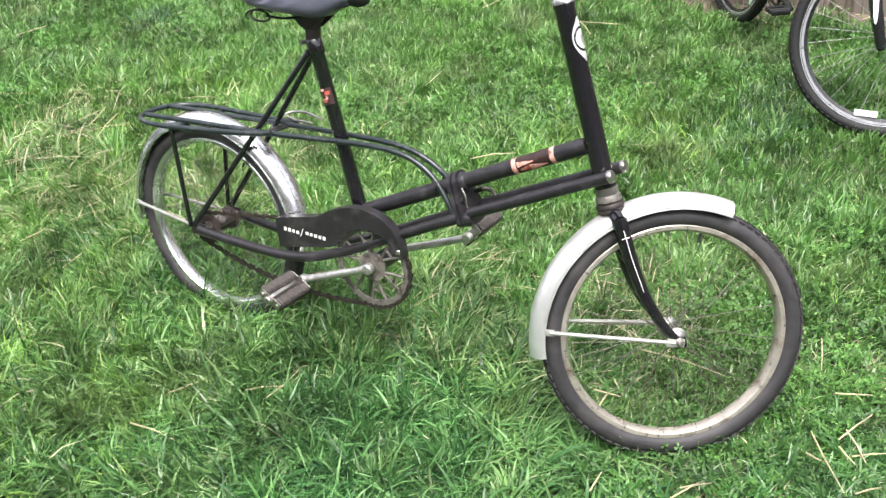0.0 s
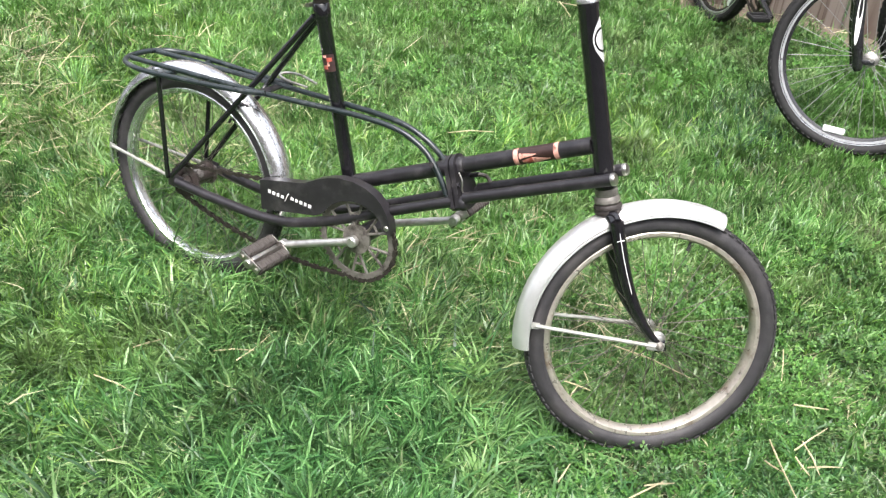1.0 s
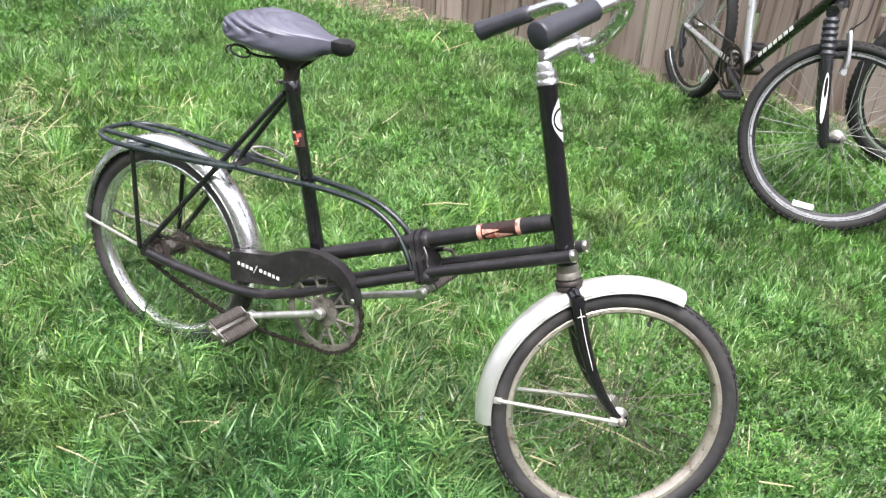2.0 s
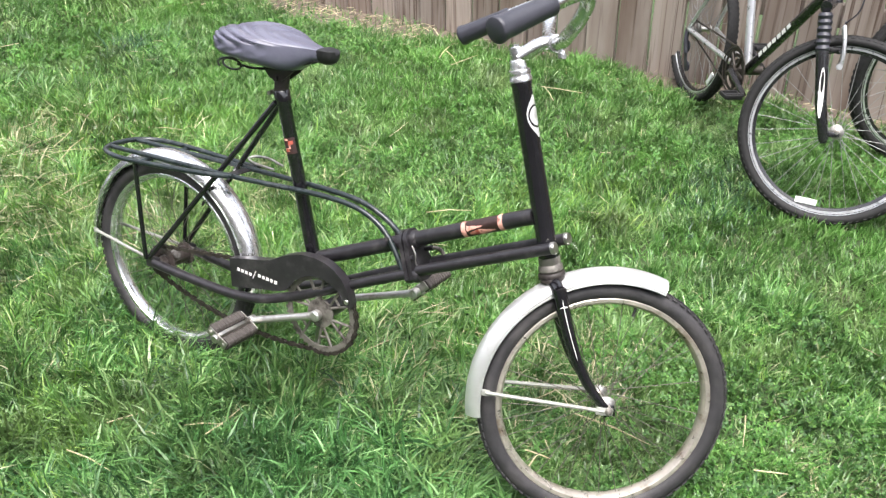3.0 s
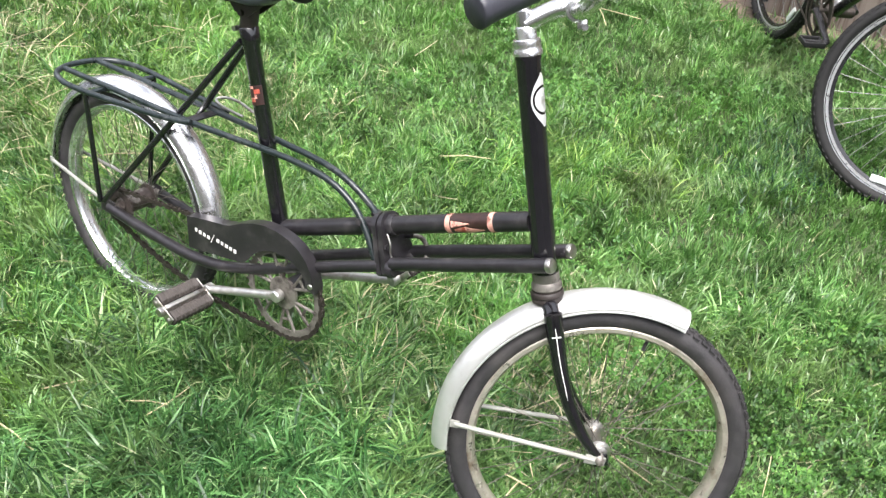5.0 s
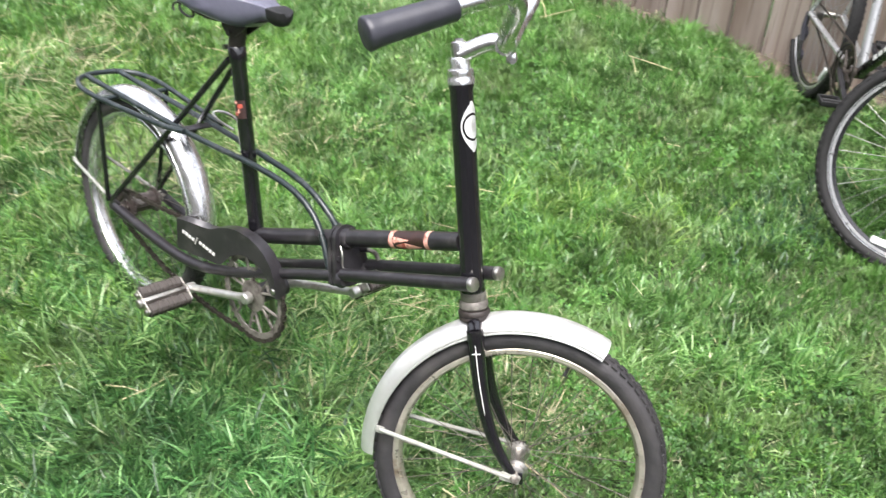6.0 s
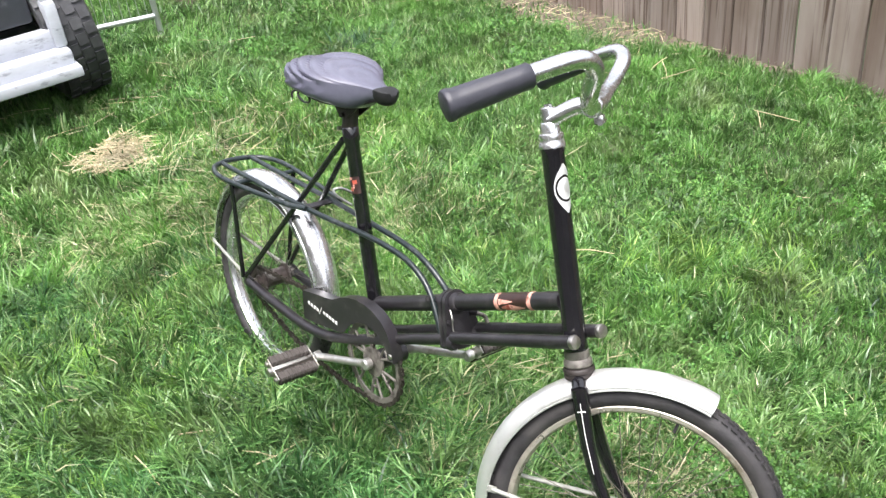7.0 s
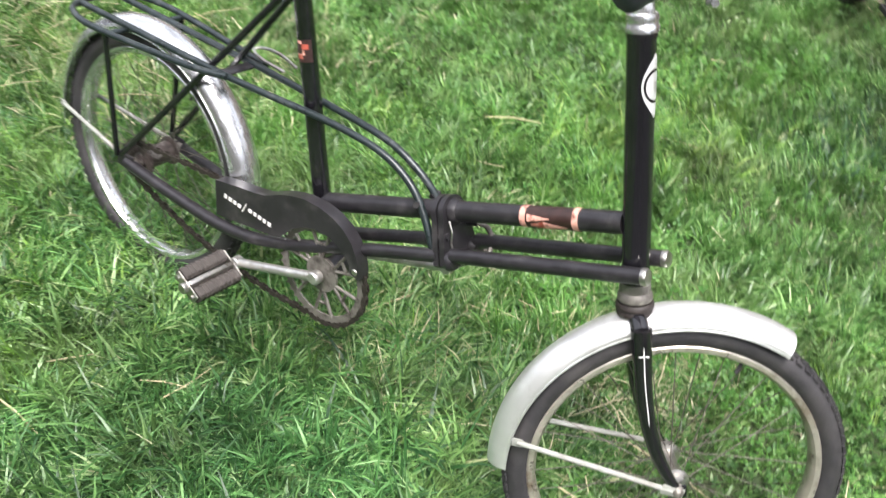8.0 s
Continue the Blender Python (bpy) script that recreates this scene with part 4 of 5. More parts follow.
# decals on the seat tube
for s0, s1, lo, hi, mat in ((0.246, 0.282, -40, 70, BROWN_DECAL), (0.252, 0.260, -25, 12, RED), (0.267, 0.275, 10, 50, RED), (0.258, 0.266, 12, 26, PINK), (0.276, 0.281, -20, 10, PINK)):
    g = Geo()
    sleeve(g, SEAT_LOW, seat_dir, s0, s1, 0.0160 if mat is BROWN_DECAL else 0.0162, lo, hi)
    part("seat_tube_decal", g, mat, seat_tube, "small red decal")
# head badge, facing the front of the bicycle
lens_shape = lambda t: math.sin(math.pi * min(0.98, max(0.02, t))) ** 0.85
for s0, s1, r, w, mat in ((0.548, 0.628, 0.0193, 62, BADGE), (0.566, 0.610, 0.0195, 54, BLACK), (0.5700, 0.6060, 0.0197, 45, BADGE), (0.581, 0.595, 0.0199, 14, ALU_PALE)):
    g = Geo()
    sleeve(g, Q, K, s0, s1, r, 90 - w, 90 + w, 20, lens_shape if w > 60 else (lambda t: math.sqrt(max(0.02, 1 - (2 * t - 1) ** 2))))
    part("head_badge", g, mat, head_tube, "oval white head badge with a black ring")

# prop stand on the far side
g = Geo()
tube(g, smooth_path([(-0.10, 0.035, 0.262), (-0.11, 0.06, 0.235), (-0.15, 0.115, 0.12), (-0.175, 0.145, 0.035)]), 0.0075, 10)
part("kickstand", g, DULL_STEEL, label="dull steel kickstand")

# ---- mountain bicycles by the fence ----


def mtb_wheel(name, root, m, mat_rim, rear, reflector):
    R = 0.333
    m = m @ Matrix.Diagonal((0.96, 1, 0.96, 1))
    g = Geo()
    spin(g, [(0.295, -0.0105), (0.298, -0.012), (0.298, 0.012), (0.295, 0.0105), (0.282, 0.010), (0.280, 0.007), (0.280, -0.007), (0.282, -0.010)], steps=80, m=m)
    rim = build(name, g, mat_rim, root, "mountain bicycle wheel with a silver rim")
    g = Geo()
    spin(g, tyre_profile(R - 0.003, 0.023, 0.038), steps=80, m=m)
    rows = [(-0.0175, 0.0, 0.008), (-0.006, 0.5, 0.001), (0.006, 0.0, 0.001), (0.0175, 0.5, 0.008)]
    knobs(g, R - 0.003, rows, 84, 0.023, (0.0036, 0.008, 0.011), m)
    build("tyre", g, MTB_TYRE, rim, "knobbly black tyre")
    g = Geo()
    spin(g, [(0.2912, -0.0118), (0.2892, -0.0118), (0.2892, 0.0118), (0.2912, 0.0118)], steps=80, m=m)
    spin(g, [(0.2815, -0.0088), (0.270, -0.005), (0.270, 0.005), (0.2815, 0.0088)], steps=80, m=m)
    build("rim_well", g, MTB_BLACK, rim, "black inner rim")
    g = Geo()
    lathe(g, [(-0.05, 0.008), (-0.035, 0.012), (-0.033, 0.024), (-0.029, 0.024), (-0.026, 0.014), (0.026, 0.014), (0.029, 0.024), (0.033, 0.024), (0.035, 0.012), (0.05, 0.008)], (0, 0, 0), (0, 1, 0), 18, m)
    rod(g, (0, -0.066, 0), (0, 0.066, 0), 0.006, 8, m)
    build("hub", g, DULL_STEEL, rim)
    spokes(rim, 0.022, 0.03, 0.273, 32, MTB_SPOKE, m, 0.0010)
    if reflector:
        g = Geo()
        mm = m @ Matrix.Rotation(radians(reflector), 4, "Y") @ Matrix.Translation((0.260, -0.008, 0)) @ Matrix.Rotation(radians(-8), 4, "Y")
        box(g, 0, 0, 0, 0.022, 0.008, 0.075, mm, 0.004)
        build("wheel_reflector", g, REFLECT, rim, "clear white spoke reflector")
    return rim


def mountain_bike(m, wheelbase, steer, main, second, label, reflector=96, bar_marks=True):
    """A hardtail mountain bicycle; local x runs from the rear wheel to the front, z up, the ground at z 0."""
    root = tagged(empty("mountain_bicycle", m), label, "bicycle", "bicycles by the fence")
    R = 0.319
    rear, front = Vector((0, 0, R)), Vector((wheelbase, 0, R))
    bb = Vector((0.42 * wheelbase, 0, 0.30))
    ang = radians(19)
    k = Vector((-math.sin(ang), 0, math.cos(ang)))
    foot = front + Vector((-0.034, 0, 0))
    head_lo, head_hi = foot + k * 0.455, foot + k * 0.575
    seat_hi = bb + Vector((-0.165, 0, 0.47))

    def add(name, geo, mat, parent=root, lab=""):
        return build(name, geo, mat, parent, lab)
    g = Geo()
    rod(g, bb, head_lo + k * 0.02, 0.019, 16)
    down = add("down_tube", g, main, lab="black down tube with white lettering marks")
    if bar_marks:
        d = (head_lo + k * 0.02 - bb)
        d.normalize()
        up = d.cross(Vector((0, 1, 0))) * -1
        for i in range(7):
            g = Geo()
            c = bb + d * (0.15 + i * 0.036) + Vector((0, -0.0192, 0)) + up * 0.002
            mm = Matrix.Translation(c) @ Matrix.Rotation(-math.atan2(d.z, d.x), 4, "Y")
            box(g, 0, 0, 0, 0.025, 0.0012, 0.015, mm)
            add("lettering_bar", g, WHITE, down, "white lettering mark")
    for nm, a, b, r, mt in (("top_tube", seat_hi - Vector((-0.01, 0, 0.03)), head_hi - k * 0.02, 0.016, main), ("seat_tube", bb, seat_hi, 0.016, second), ("head_tube", head_lo, head_hi, 0.021, main)):
        g = Geo()
        rod(g, a, b, r, 16)
        add(nm, g, mt)
    for s in (-1, 1):
        g = Geo()
        tube(g, smooth_path([bb + Vector((-0.01, s * 0.025, 0)), bb.lerp(rear, 0.4) + Vector((0, s * 0.04, 0)), rear + Vector((0.01, s * 0.062, 0))]), 0.011, 10)
        add("chain_stay", g, second)
        g = Geo()
        tube(g, smooth_path([seat_hi + Vector((0.01, s * 0.02, -0.04)), seat_hi.lerp(rear, 0.5) + Vector((0, s * 0.045, 0)), rear + Vector((0.005, s * 0.062, 0.01))]), 0.008, 10)
        add("seat_stay", g, second)
    mtb_wheel("rear_wheel", root, Matrix.Translation(rear), MTB_SILVER, True, 40)
    # steered parts
    n = Vector((math.cos(ang), 0, math.sin(ang)))
    xs = n * math.cos(steer) + Vector((0, 1, 0)) * math.sin(steer)
    ysv = k.cross(xs)
    q = foot + k * (front - foot).dot(k)
    F = Matrix(((xs.x, ysv.x, k.x, q.x), (xs.y, ysv.y, k.y, q.y), (xs.z, ysv.z, k.z, q.z), (0, 0, 0, 1)))
    e = (front - foot).dot(n)
    mtb_wheel("front_wheel", root, F @ Matrix.Translation((e, 0, 0)), MTB_SILVER, False, reflector)
    g = Geo()
    tube(g, [(-0.034, -0.068, 0.405), (-0.012, 0, 0.43), (-0.034, 0.068, 0.405)], 0.019, 12, F)
    rod(g, (0, 0, 0.42), (0, 0, 0.60), 0.016, 14, F)
    fork = add("suspension_fork", g, main, lab="black suspension fork with rubber boots")
    for s in (-1, 1):
        g = Geo()
        tube(g, [(-0.006, s * 0.066, -0.034), (-0.008, s * 0.067, -0.022), (-0.026, s * 0.068, 0.10), (-0.034, s * 0.068, 0.27)], [0.010, 0.0165, 0.019, 0.0205], 16, F)
        box(g, e * 0.5 - 0.002, s * 0.060, -0.006, e + 0.022, 0.008, 0.017, F, 0.003)
        add("fork_leg", g, main, fork)
        g = Geo()
        prof = [(0.262 + 0.0115 * i * 0.9, 0.024 if i % 2 else 0.0185) for i in range(13)]
        lathe(g, prof, (-0.034, s * 0.068, 0), (0, 0, 1), 16, F)
        add("fork_boot", g, GRIP, fork, "ribbed black rubber boot")
        g = Geo()
        lens = [(-0.027 + 0.0085 * math.cos(2 * math.pi * i / 24), 0.13 + 0.082 * math.sin(2 * math.pi * i / 24)) for i in range(24)]
        plate(g, lens, s * 0.0868, s * 0.0885, F)
        add("fork_decal", g, WHITE, fork, "white outlined fork decal")
        g = Geo()
        lens = [(-0.0265 + 0.0050 * math.cos(2 * math.pi * i / 20), 0.165 + 0.035 * math.sin(2 * math.pi * i / 20)) for i in range(20)]
        plate(g, lens, s * 0.0884, s * 0.0893, F)
        add("fork_decal", g, MTB_BLACK, fork, "black lens in the fork decal")
        g = Geo()
        tube(g, smooth_path([(0.022, s * 0.052, 0.205), (0.030, s * 0.058, 0.25), (0.030, s * 0.056, 0.31), (0.026, s * 0.046, 0.345)]), 0.0068, 10, F)
        rod(g, (0.022, s * 0.045, 0.215), (0.022, s * 0.062, 0.215), 0.0095, 12, F)
        add("brake_arm", g, MTB_SILVER, fork, "silver linear-pull brake arm")
        g = Geo()
        box(g, 0.012, s * 0.030, 0.268, 0.055, 0.014, 0.016, F, 0.003)
        rod(g, (0.012, s * 0.03, 0.262), (0.022, s * 0.06, 0.262), 0.006, 8, F)
        add("brake_pad", g, BLACK_PLASTIC, fork)
    g = Geo()
    tube(g, smooth_path([(0.03, -0.05, 0.352), (0.03, 0.0, 0.36), (0.03, 0.05, 0.352)]), 0.0022, 6, F)
    tube(g, smooth_path([(0.03, -0.05, 0.352), (0.07, -0.10, 0.40), (0.08, -0.09, 0.52), (0.04, -0.05, 0.66)]), 0.0025, 6, F)
    add("brake_cable", g, GRIP, fork)
    g = Geo()
    rod(g, (0, 0, 0.60), (0, 0, 0.66), 0.016, 14, F)
    rod(g, (0, 0, 0.645), (0.09, 0, 0.665), 0.015, 14, F)
    add("stem", g, main)
    g = Geo()
    tube(g, smooth_path([(0.06, -0.30, 0.70), (0.085, -0.14, 0.70), (0.09, -0.05, 0.667), (0.09, 0.05, 0.667), (0.085, 0.14, 0.70), (0.06, 0.30, 0.70)]), 0.0115, 12, F)
    bar = add("handlebar", g, MTB_BLACK)
    for s in (-1, 1):
        g = Geo()
        rod(g, (0.080, s * 0.18, 0.70), (0.06, s * 0.31, 0.70), 0.0165, 14, F, 0.003)
        add("grip", g, GRIP, bar)
    # drivetrain
    g = Geo()
    for r, y in ((0.088, -0.052), (0.066, -0.045), (0.045, -0.038)):
        spin(g, [(r - 0.014, -0.001), (r, -0.001), (r, 0.001), (r - 0.014, 0.001)], steps=48, m=Matrix.Translation((bb.x, y, bb.z)))
    for i in range(5):
        rod(g, (0.012, 0, 0), (0.078, 0, 0), 0.006, 8, Matrix.Translation((bb.x, -0.05, bb.z)) @ Matrix.Rotation(radians(72 * i + 10), 4, "Y"))
    rod(g, bb + Vector((0, -0.065, 0)), bb + Vector((0, 0.06, 0)), 0.019, 16)
    spin(g, [(0.092, -0.002), (0.098, -0.002), (0.098, 0.002), (0.092, 0.002)], steps=48, m=Matrix.Translation((bb.x, -0.058, bb.z)))
    ringset = add("crankset", g, CHAIN, lab="black triple crankset")
    for s, t in ((-1, radians(-14)), (1, radians(166))):
        g = Geo()
        c = bb + Vector((0, s * 0.068, 0))
        tip = c + Vector((math.cos(t), s * 0.06, math.sin(t))) * 0.17
        tube(g, [c, tip], [0.013, 0.010], 12)
        add("crank_arm", g, MTB_BLACK, ringset)
        g = Geo()
        for u in (-0.026, 0.026):
            box(g, tip.x + u, tip.y + s * 0.05, tip.z, 0.010, 0.07, 0.018, None, 0.003)
        rod(g, tip, tip + Vector((0, s * 0.085, 0)), 0.008, 8)
        for v in (0.018, 0.082):
            box(g, tip.x, tip.y + s * v, tip.z, 0.06, 0.008, 0.016, None, 0.003)
        add("pedal", g, BLACK_PLASTIC, ringset)
    g = Geo()
    for i in range(7):
        spin(g, [(0.02, -0.001), (0.055 - 0.005 * i, -0.001), (0.055 - 0.005 * i, 0.001), (0.02, 0.001)], steps=30, m=Matrix.Translation((rear.x, -0.028 - 0.0045 * i, rear.z)))
    add("cassette", g, DULL_STEEL)
    g = Geo()
    tube(g, smooth_path([rear + Vector((0.0, -0.066, 0)), rear + Vector((0.012, -0.07, -0.05)), rear + Vector((0.03, -0.066, -0.10))]), 0.010, 10)
    for c, r in ((rear + Vector((0.012, -0.058, -0.075)), 0.024), (rear + Vector((0.045, -0.058, -0.155)), 0.022)):
        rod(g, c + Vector((0, -0.004, 0)), c + Vector((0, 0.004, 0)), r, 14)
    plate(g, [(rear.x - 0.004, rear.z - 0.07), (rear.x + 0.028, rear.z - 0.066), (rear.x + 0.062, rear.z - 0.150), (rear.x + 0.034, rear.z - 0.165)], -0.066, -0.064)
    add("derailleur", g, GRIP)
    g = Geo()
    for za, zb in ((0.088, 0.04), (-0.088, -0.02)):
        rod(g, (bb.x, -0.05, bb.z + za), (rear.x, -0.04, rear.z + zb), 0.0038, 6)
    add("chain", g, CHAIN)
    # saddle
    g = Geo()
    rod(g, seat_hi, seat_hi + Vector((-0.05, 0, 0.14)), 0.013, 12)
    add("seat_post", g, MTB_SILVER)
    g = Geo()
    c = seat_hi + Vector((-0.05, 0, 0.16))
    verts, faces = [], []
    secs = [(-0.12, 0.03, 0.012), (-0.11, 0.065, 0.025), (-0.06, 0.075, 0.03), (0.0, 0.045, 0.026), (0.08, 0.022, 0.022), (0.14, 0.018, 0.018), (0.15, 0.008, 0.008)]
    for x, hw, h in secs:
        for j in range(16):
            a = 2 * math.pi * j / 16
            verts.append(c + Vector((x, hw * math.cos(a), h * math.sin(a))))
    for i in range(len(secs) - 1):
        for j in range(16):
            faces.append((i * 16 + j, i * 16 + (j + 1) % 16, (i + 1) * 16 + (j + 1) % 16, (i + 1) * 16 + j))
    faces += [tuple(range(16))[::-1], tuple(range(6 * 16, 7 * 16))]
    g.add(verts, faces)
    add("saddle", g, GRIP)
    return root


def stand(rear_xy, front_xy, lean):
    """Pose of a bicycle from its two contact points."""
    a, b = Vector((*rear_xy, float(ground_height(*rear_xy)))), Vector((*front_xy, float(ground_height(*front_xy))))
    d = b - a
    return (Matrix.Translation(a) @ Matrix.Rotation(math.atan2(d.y, d.x), 4, "Z") @ Matrix.Rotation(-math.atan2(d.z, math.hypot(d.x, d.y)), 4, "Y")
            @ Matrix.Rotation(radians(lean), 4, "X")), d.length


m, wb = stand((0.115, 2.275), (0.758, 1.47), -4)
mountain_bike(m @ Matrix.Scale(0.9, 4), wb / 0.9, radians(60), MTB_BLACK, MTB_SILVER, "black and silver mountain bicycle, front wheel turned, by the fence", 108)
m, wb = stand((1.95, 2.24), (1.02, 2.06), 5)
mountain_bike(m, wb, radians(20), MTB_BLUE, MTB_BLACK, "pale blue mountain bicycle leaning against the fence", 200, False)

# ---- fence ----
fence = tagged(empty("fence", Matrix.Translation((0, FENCE_Y, 0)) @ Matrix.Rotation(FENCE_TURN, 4, "Z")), "weathered grey-brown vertical board fence", "fence", kind="structure")
rng = random.Random(5)


def fence_board(seed, width):
    r = random.Random(seed)
    g = Geo()
    rows = 9
    v, f = [], []
    for i in range(rows):
        z = -0.02 + 1.82 * i / (rows - 1)
        bow = 0.004 * math.sin(2.2 * z + seed)
        wl, wr = -width / 2 + r.uniform(-0.0012, 0.0012), width / 2 + r.uniform(-0.0012, 0.0012)
        cup = 0.0025
        v += [(wl, bow, z), (wl + 0.004, bow - 0.0085, z), (0, bow - 0.0095 + cup, z), (wr - 0.004, bow - 0.0085, z), (wr, bow, z), (wr, bow + 0.0085, z), (wl, bow + 0.0085, z)]
    for i in range(rows - 1):
        for j in range(7):
            k = (j + 1) % 7
            f.append((i * 7 + j, i * 7 + k, (i + 1) * 7 + k, (i + 1) * 7 + j))
    f += [tuple(range(7))[::-1], tuple(range((rows - 1) * 7, rows * 7))]
    return g.add(v, f)


boards = [build("board", fence_board(s, 0.1365), FENCE_WOOD, fence, sharp=25) for s in range(4)]
x, i = -8.2, 0
while x < 6.3:
    src = boards[rng.randrange(4)]
    mm = pose(x, rng.uniform(-0.004, 0.004), float(ground_height(x, FENCE_Y + FENCE_TURN * x)) + rng.uniform(0.0, 0.03), rng.uniform(-0.3, 0.3), rng.uniform(-0.45, 0.45), rng.uniform(-1.2, 1.2))
    if i < 4:
        boards[i].matrix_basis = mm
    else:
        twin(src, mm, fence)
    x += 0.1425 + rng.uniform(0.0, 0.006)
    i += 1
for z in (0.35, 1.45):
    g = Geo()
    box(g, -0.95, 0.035, z, 14.6, 0.04, 0.09, None, 0.003)
    build("rail", g, FENCE_WOOD, fence)
for px in np.arange(-8.0, 6.5, 2.4):
    g = Geo()
    box(g, float(px), 0.10, 0.88, 0.09, 0.09, 1.9, None, 0.004)
    build("post", g, FENCE_WOOD, fence)
# strip of dirt and litter along the fence foot
g = Geo()
n = 90
for i in range(n + 1):
    x = -8 + 12.2 * i / n
    wv = 0.15 + 0.05 * math.sin(3.1 * x) + 0.035 * math.sin(9.7 * x + 1) + 0.15 * min(1, max(0, (-1.05 - x) / 0.3))
    fy = FENCE_Y + FENCE_TURN * x
    for y in (fy - wv, fy - wv * 0.4, fy + 0.15):
        g.v.append((x, y, float(ground_height(x, y)) + (0.006 if y > fy - wv + 0.001 else -0.004)))
for i in range(n):
    for j in range(2):
        a = i * 3 + j
        g.f.append((a, a + 3, a + 4, a + 1))
tagged(build("dirt_strip", g, DIRT, sharp=80), "bare brown dirt with dry litter along the fence", "dirt", kind="structure")

# ---- utility vehicle at the edge of the lawn ----
V = Matrix.Translation((-2.51, 0.475, 0)) @ Matrix.Rotation(radians(-4), 4, "Z")
vehicle = tagged(empty("utility_vehicle", V), "old white and dark grey utility vehicle on the grass", "vehicle")
g = Geo()
box(g, -0.78, -0.86, 0.66, 1.4, 1.26, 0.5, None, 0.05)
box(g, -0.06, -0.86, 0.60, 0.06, 1.20, 0.36, None, 0.015)
build("body", g, CAR_DARK, vehicle, "dark grey body panel")
g = Geo()
box(g, 0.02, -0.82, 0.275, 0.14, 1.28, 0.085, None, 0.012)
bumper = build("bumper", g, CAR_WHITE, vehicle, "chalky white scuffed bumper")
g = Geo()
box(g, 0.075, -0.82, 0.235, 0.12, 1.30, 0.045, None, 0.008)
build("bumper_lip", g, CAR_WHITE, bumper)
g = Geo()
box(g, -0.01, -0.82, 0.352, 0.06, 1.24, 0.08, None, 0.012)
build("bumper_panel", g, CAR_WHITE, bumper)
g = Geo()
box(g, 0.0, -0.2, 0.41, 0.09, 0.05, 0.185, None, 0.012)
box(g, -0.01, -0.2, 0.57, 0.05, 0.04, 0.16, None, 0.008)
build("bumper_upright", g, CAR_WHITE, bumper)
g = Geo()
box(g, 0.026, -0.78, 0.372, 0.008, 0.30, 0.10, None, 0.002)
build("plate", g, WHITE, bumper, "small pale plate with dark marks")
for i in range(5):
    g = Geo()
    box(g, 0.0315, -0.69 - 0.045 * i, 0.37, 0.002, 0.02, 0.05)
    build("plate_mark", g, CAR_DARK, bumper)
for wy, wx in ((-0.135, -0.30), (-1.50, -0.30), (-0.135, -1.35), (-1.50, -1.35)):
    W = Matrix.Translation((wx, wy, 0.318)) @ Matrix.Rotation(radians(6 if wy > -1 else -6), 4, "X") @ Matrix.Scale(0.94, 4)
    g = Geo()
    spin(g, [(0.20, -0.09), (0.30, -0.11), (0.325, -0.10), (0.33, -0.07), (0.33, 0.07), (0.325, 0.10), (0.30, 0.11), (0.20, 0.09)], steps=48, m=W)
    for i in range(30):
        for j, y in enumerate((-0.075, -0.025, 0.025, 0.075)):
            mm = W @ Matrix.Rotation(radians(12 * i + 6 * (j % 2)), 4, "Y") @ Matrix.Translation((0.333, y, 0))
            box(g, 0, 0, 0, 0.009, 0.044, 0.050, mm)
    tyre = build("wheel", g, CAR_TYRE, vehicle, "large black block-tread tyre", 30)
    g = Geo()
    lathe(g, [(-0.08, 0.20), (-0.05, 0.17), (0.05, 0.17), (0.08, 0.20)], (0, 0, 0), (0, 1, 0), 24, W)
    rod(g, (0, -0.05, 0), (0, 0.06, 0), 0.06, 12, W)
    build("rim", g, DULL_STEEL, tyre)
g = Geo()
box(g, -0.75, -0.80, 0.32, 1.3, 0.5, 0.12, None, 0.02)
rod(g, (-0.30, -1.45, 0.335), (-0.30, -0.1, 0.335), 0.03, 10)
rod(g, (-1.35, -1.45, 0.335), (-1.35, -0.1, 0.335), 0.03, 10)
build("chassis", g, CAR_DARK, vehicle)

# ---- gate of galvanised pipe behind the vehicle ----
gate = tagged(empty("pipe_gate", Matrix.Translation((-3.13, 0.93, 0))), "galvanised pipe gate with a dark wooden post", "gate")
for z in (0.115, 0.60, 1.05):
    g = Geo()
    rod(g, (-0.16, -0.50, z), (0.0, 0.0, z), 0.014, 12)
    build("rail", g, GALV, gate)
for px, py in ((0.0, 0.0), (-0.16, -0.50)):
    g = Geo()
    rod(g, (px, py, 0.0), (px, py, 1.08), 0.015, 12)
    build("upright", g, GALV, gate)
for i in range(9):
    g = Geo()
    rod(g, (-0.012 * (i + 1), -0.038 * (i + 1), 0.12), (-0.012 * (i + 1), -0.038 * (i + 1), 1.04), 0.0018, 5)
    build("wire", g, GALV, gate)
g = Geo()
box(g, -0.42, 0.34, 0.62, 0.09, 0.09, 1.34, None, 0.01)
build("post", g, FENCE_WOOD, gate)
g = Geo()
rod(g, (0.0, 0.0, 0.60), (-0.42, 0.34, 0.60), 0.014, 12)
build("rail", g, GALV, gate)

# ---- straw, hay and litter ----
rngs = np.random.RandomState(11)


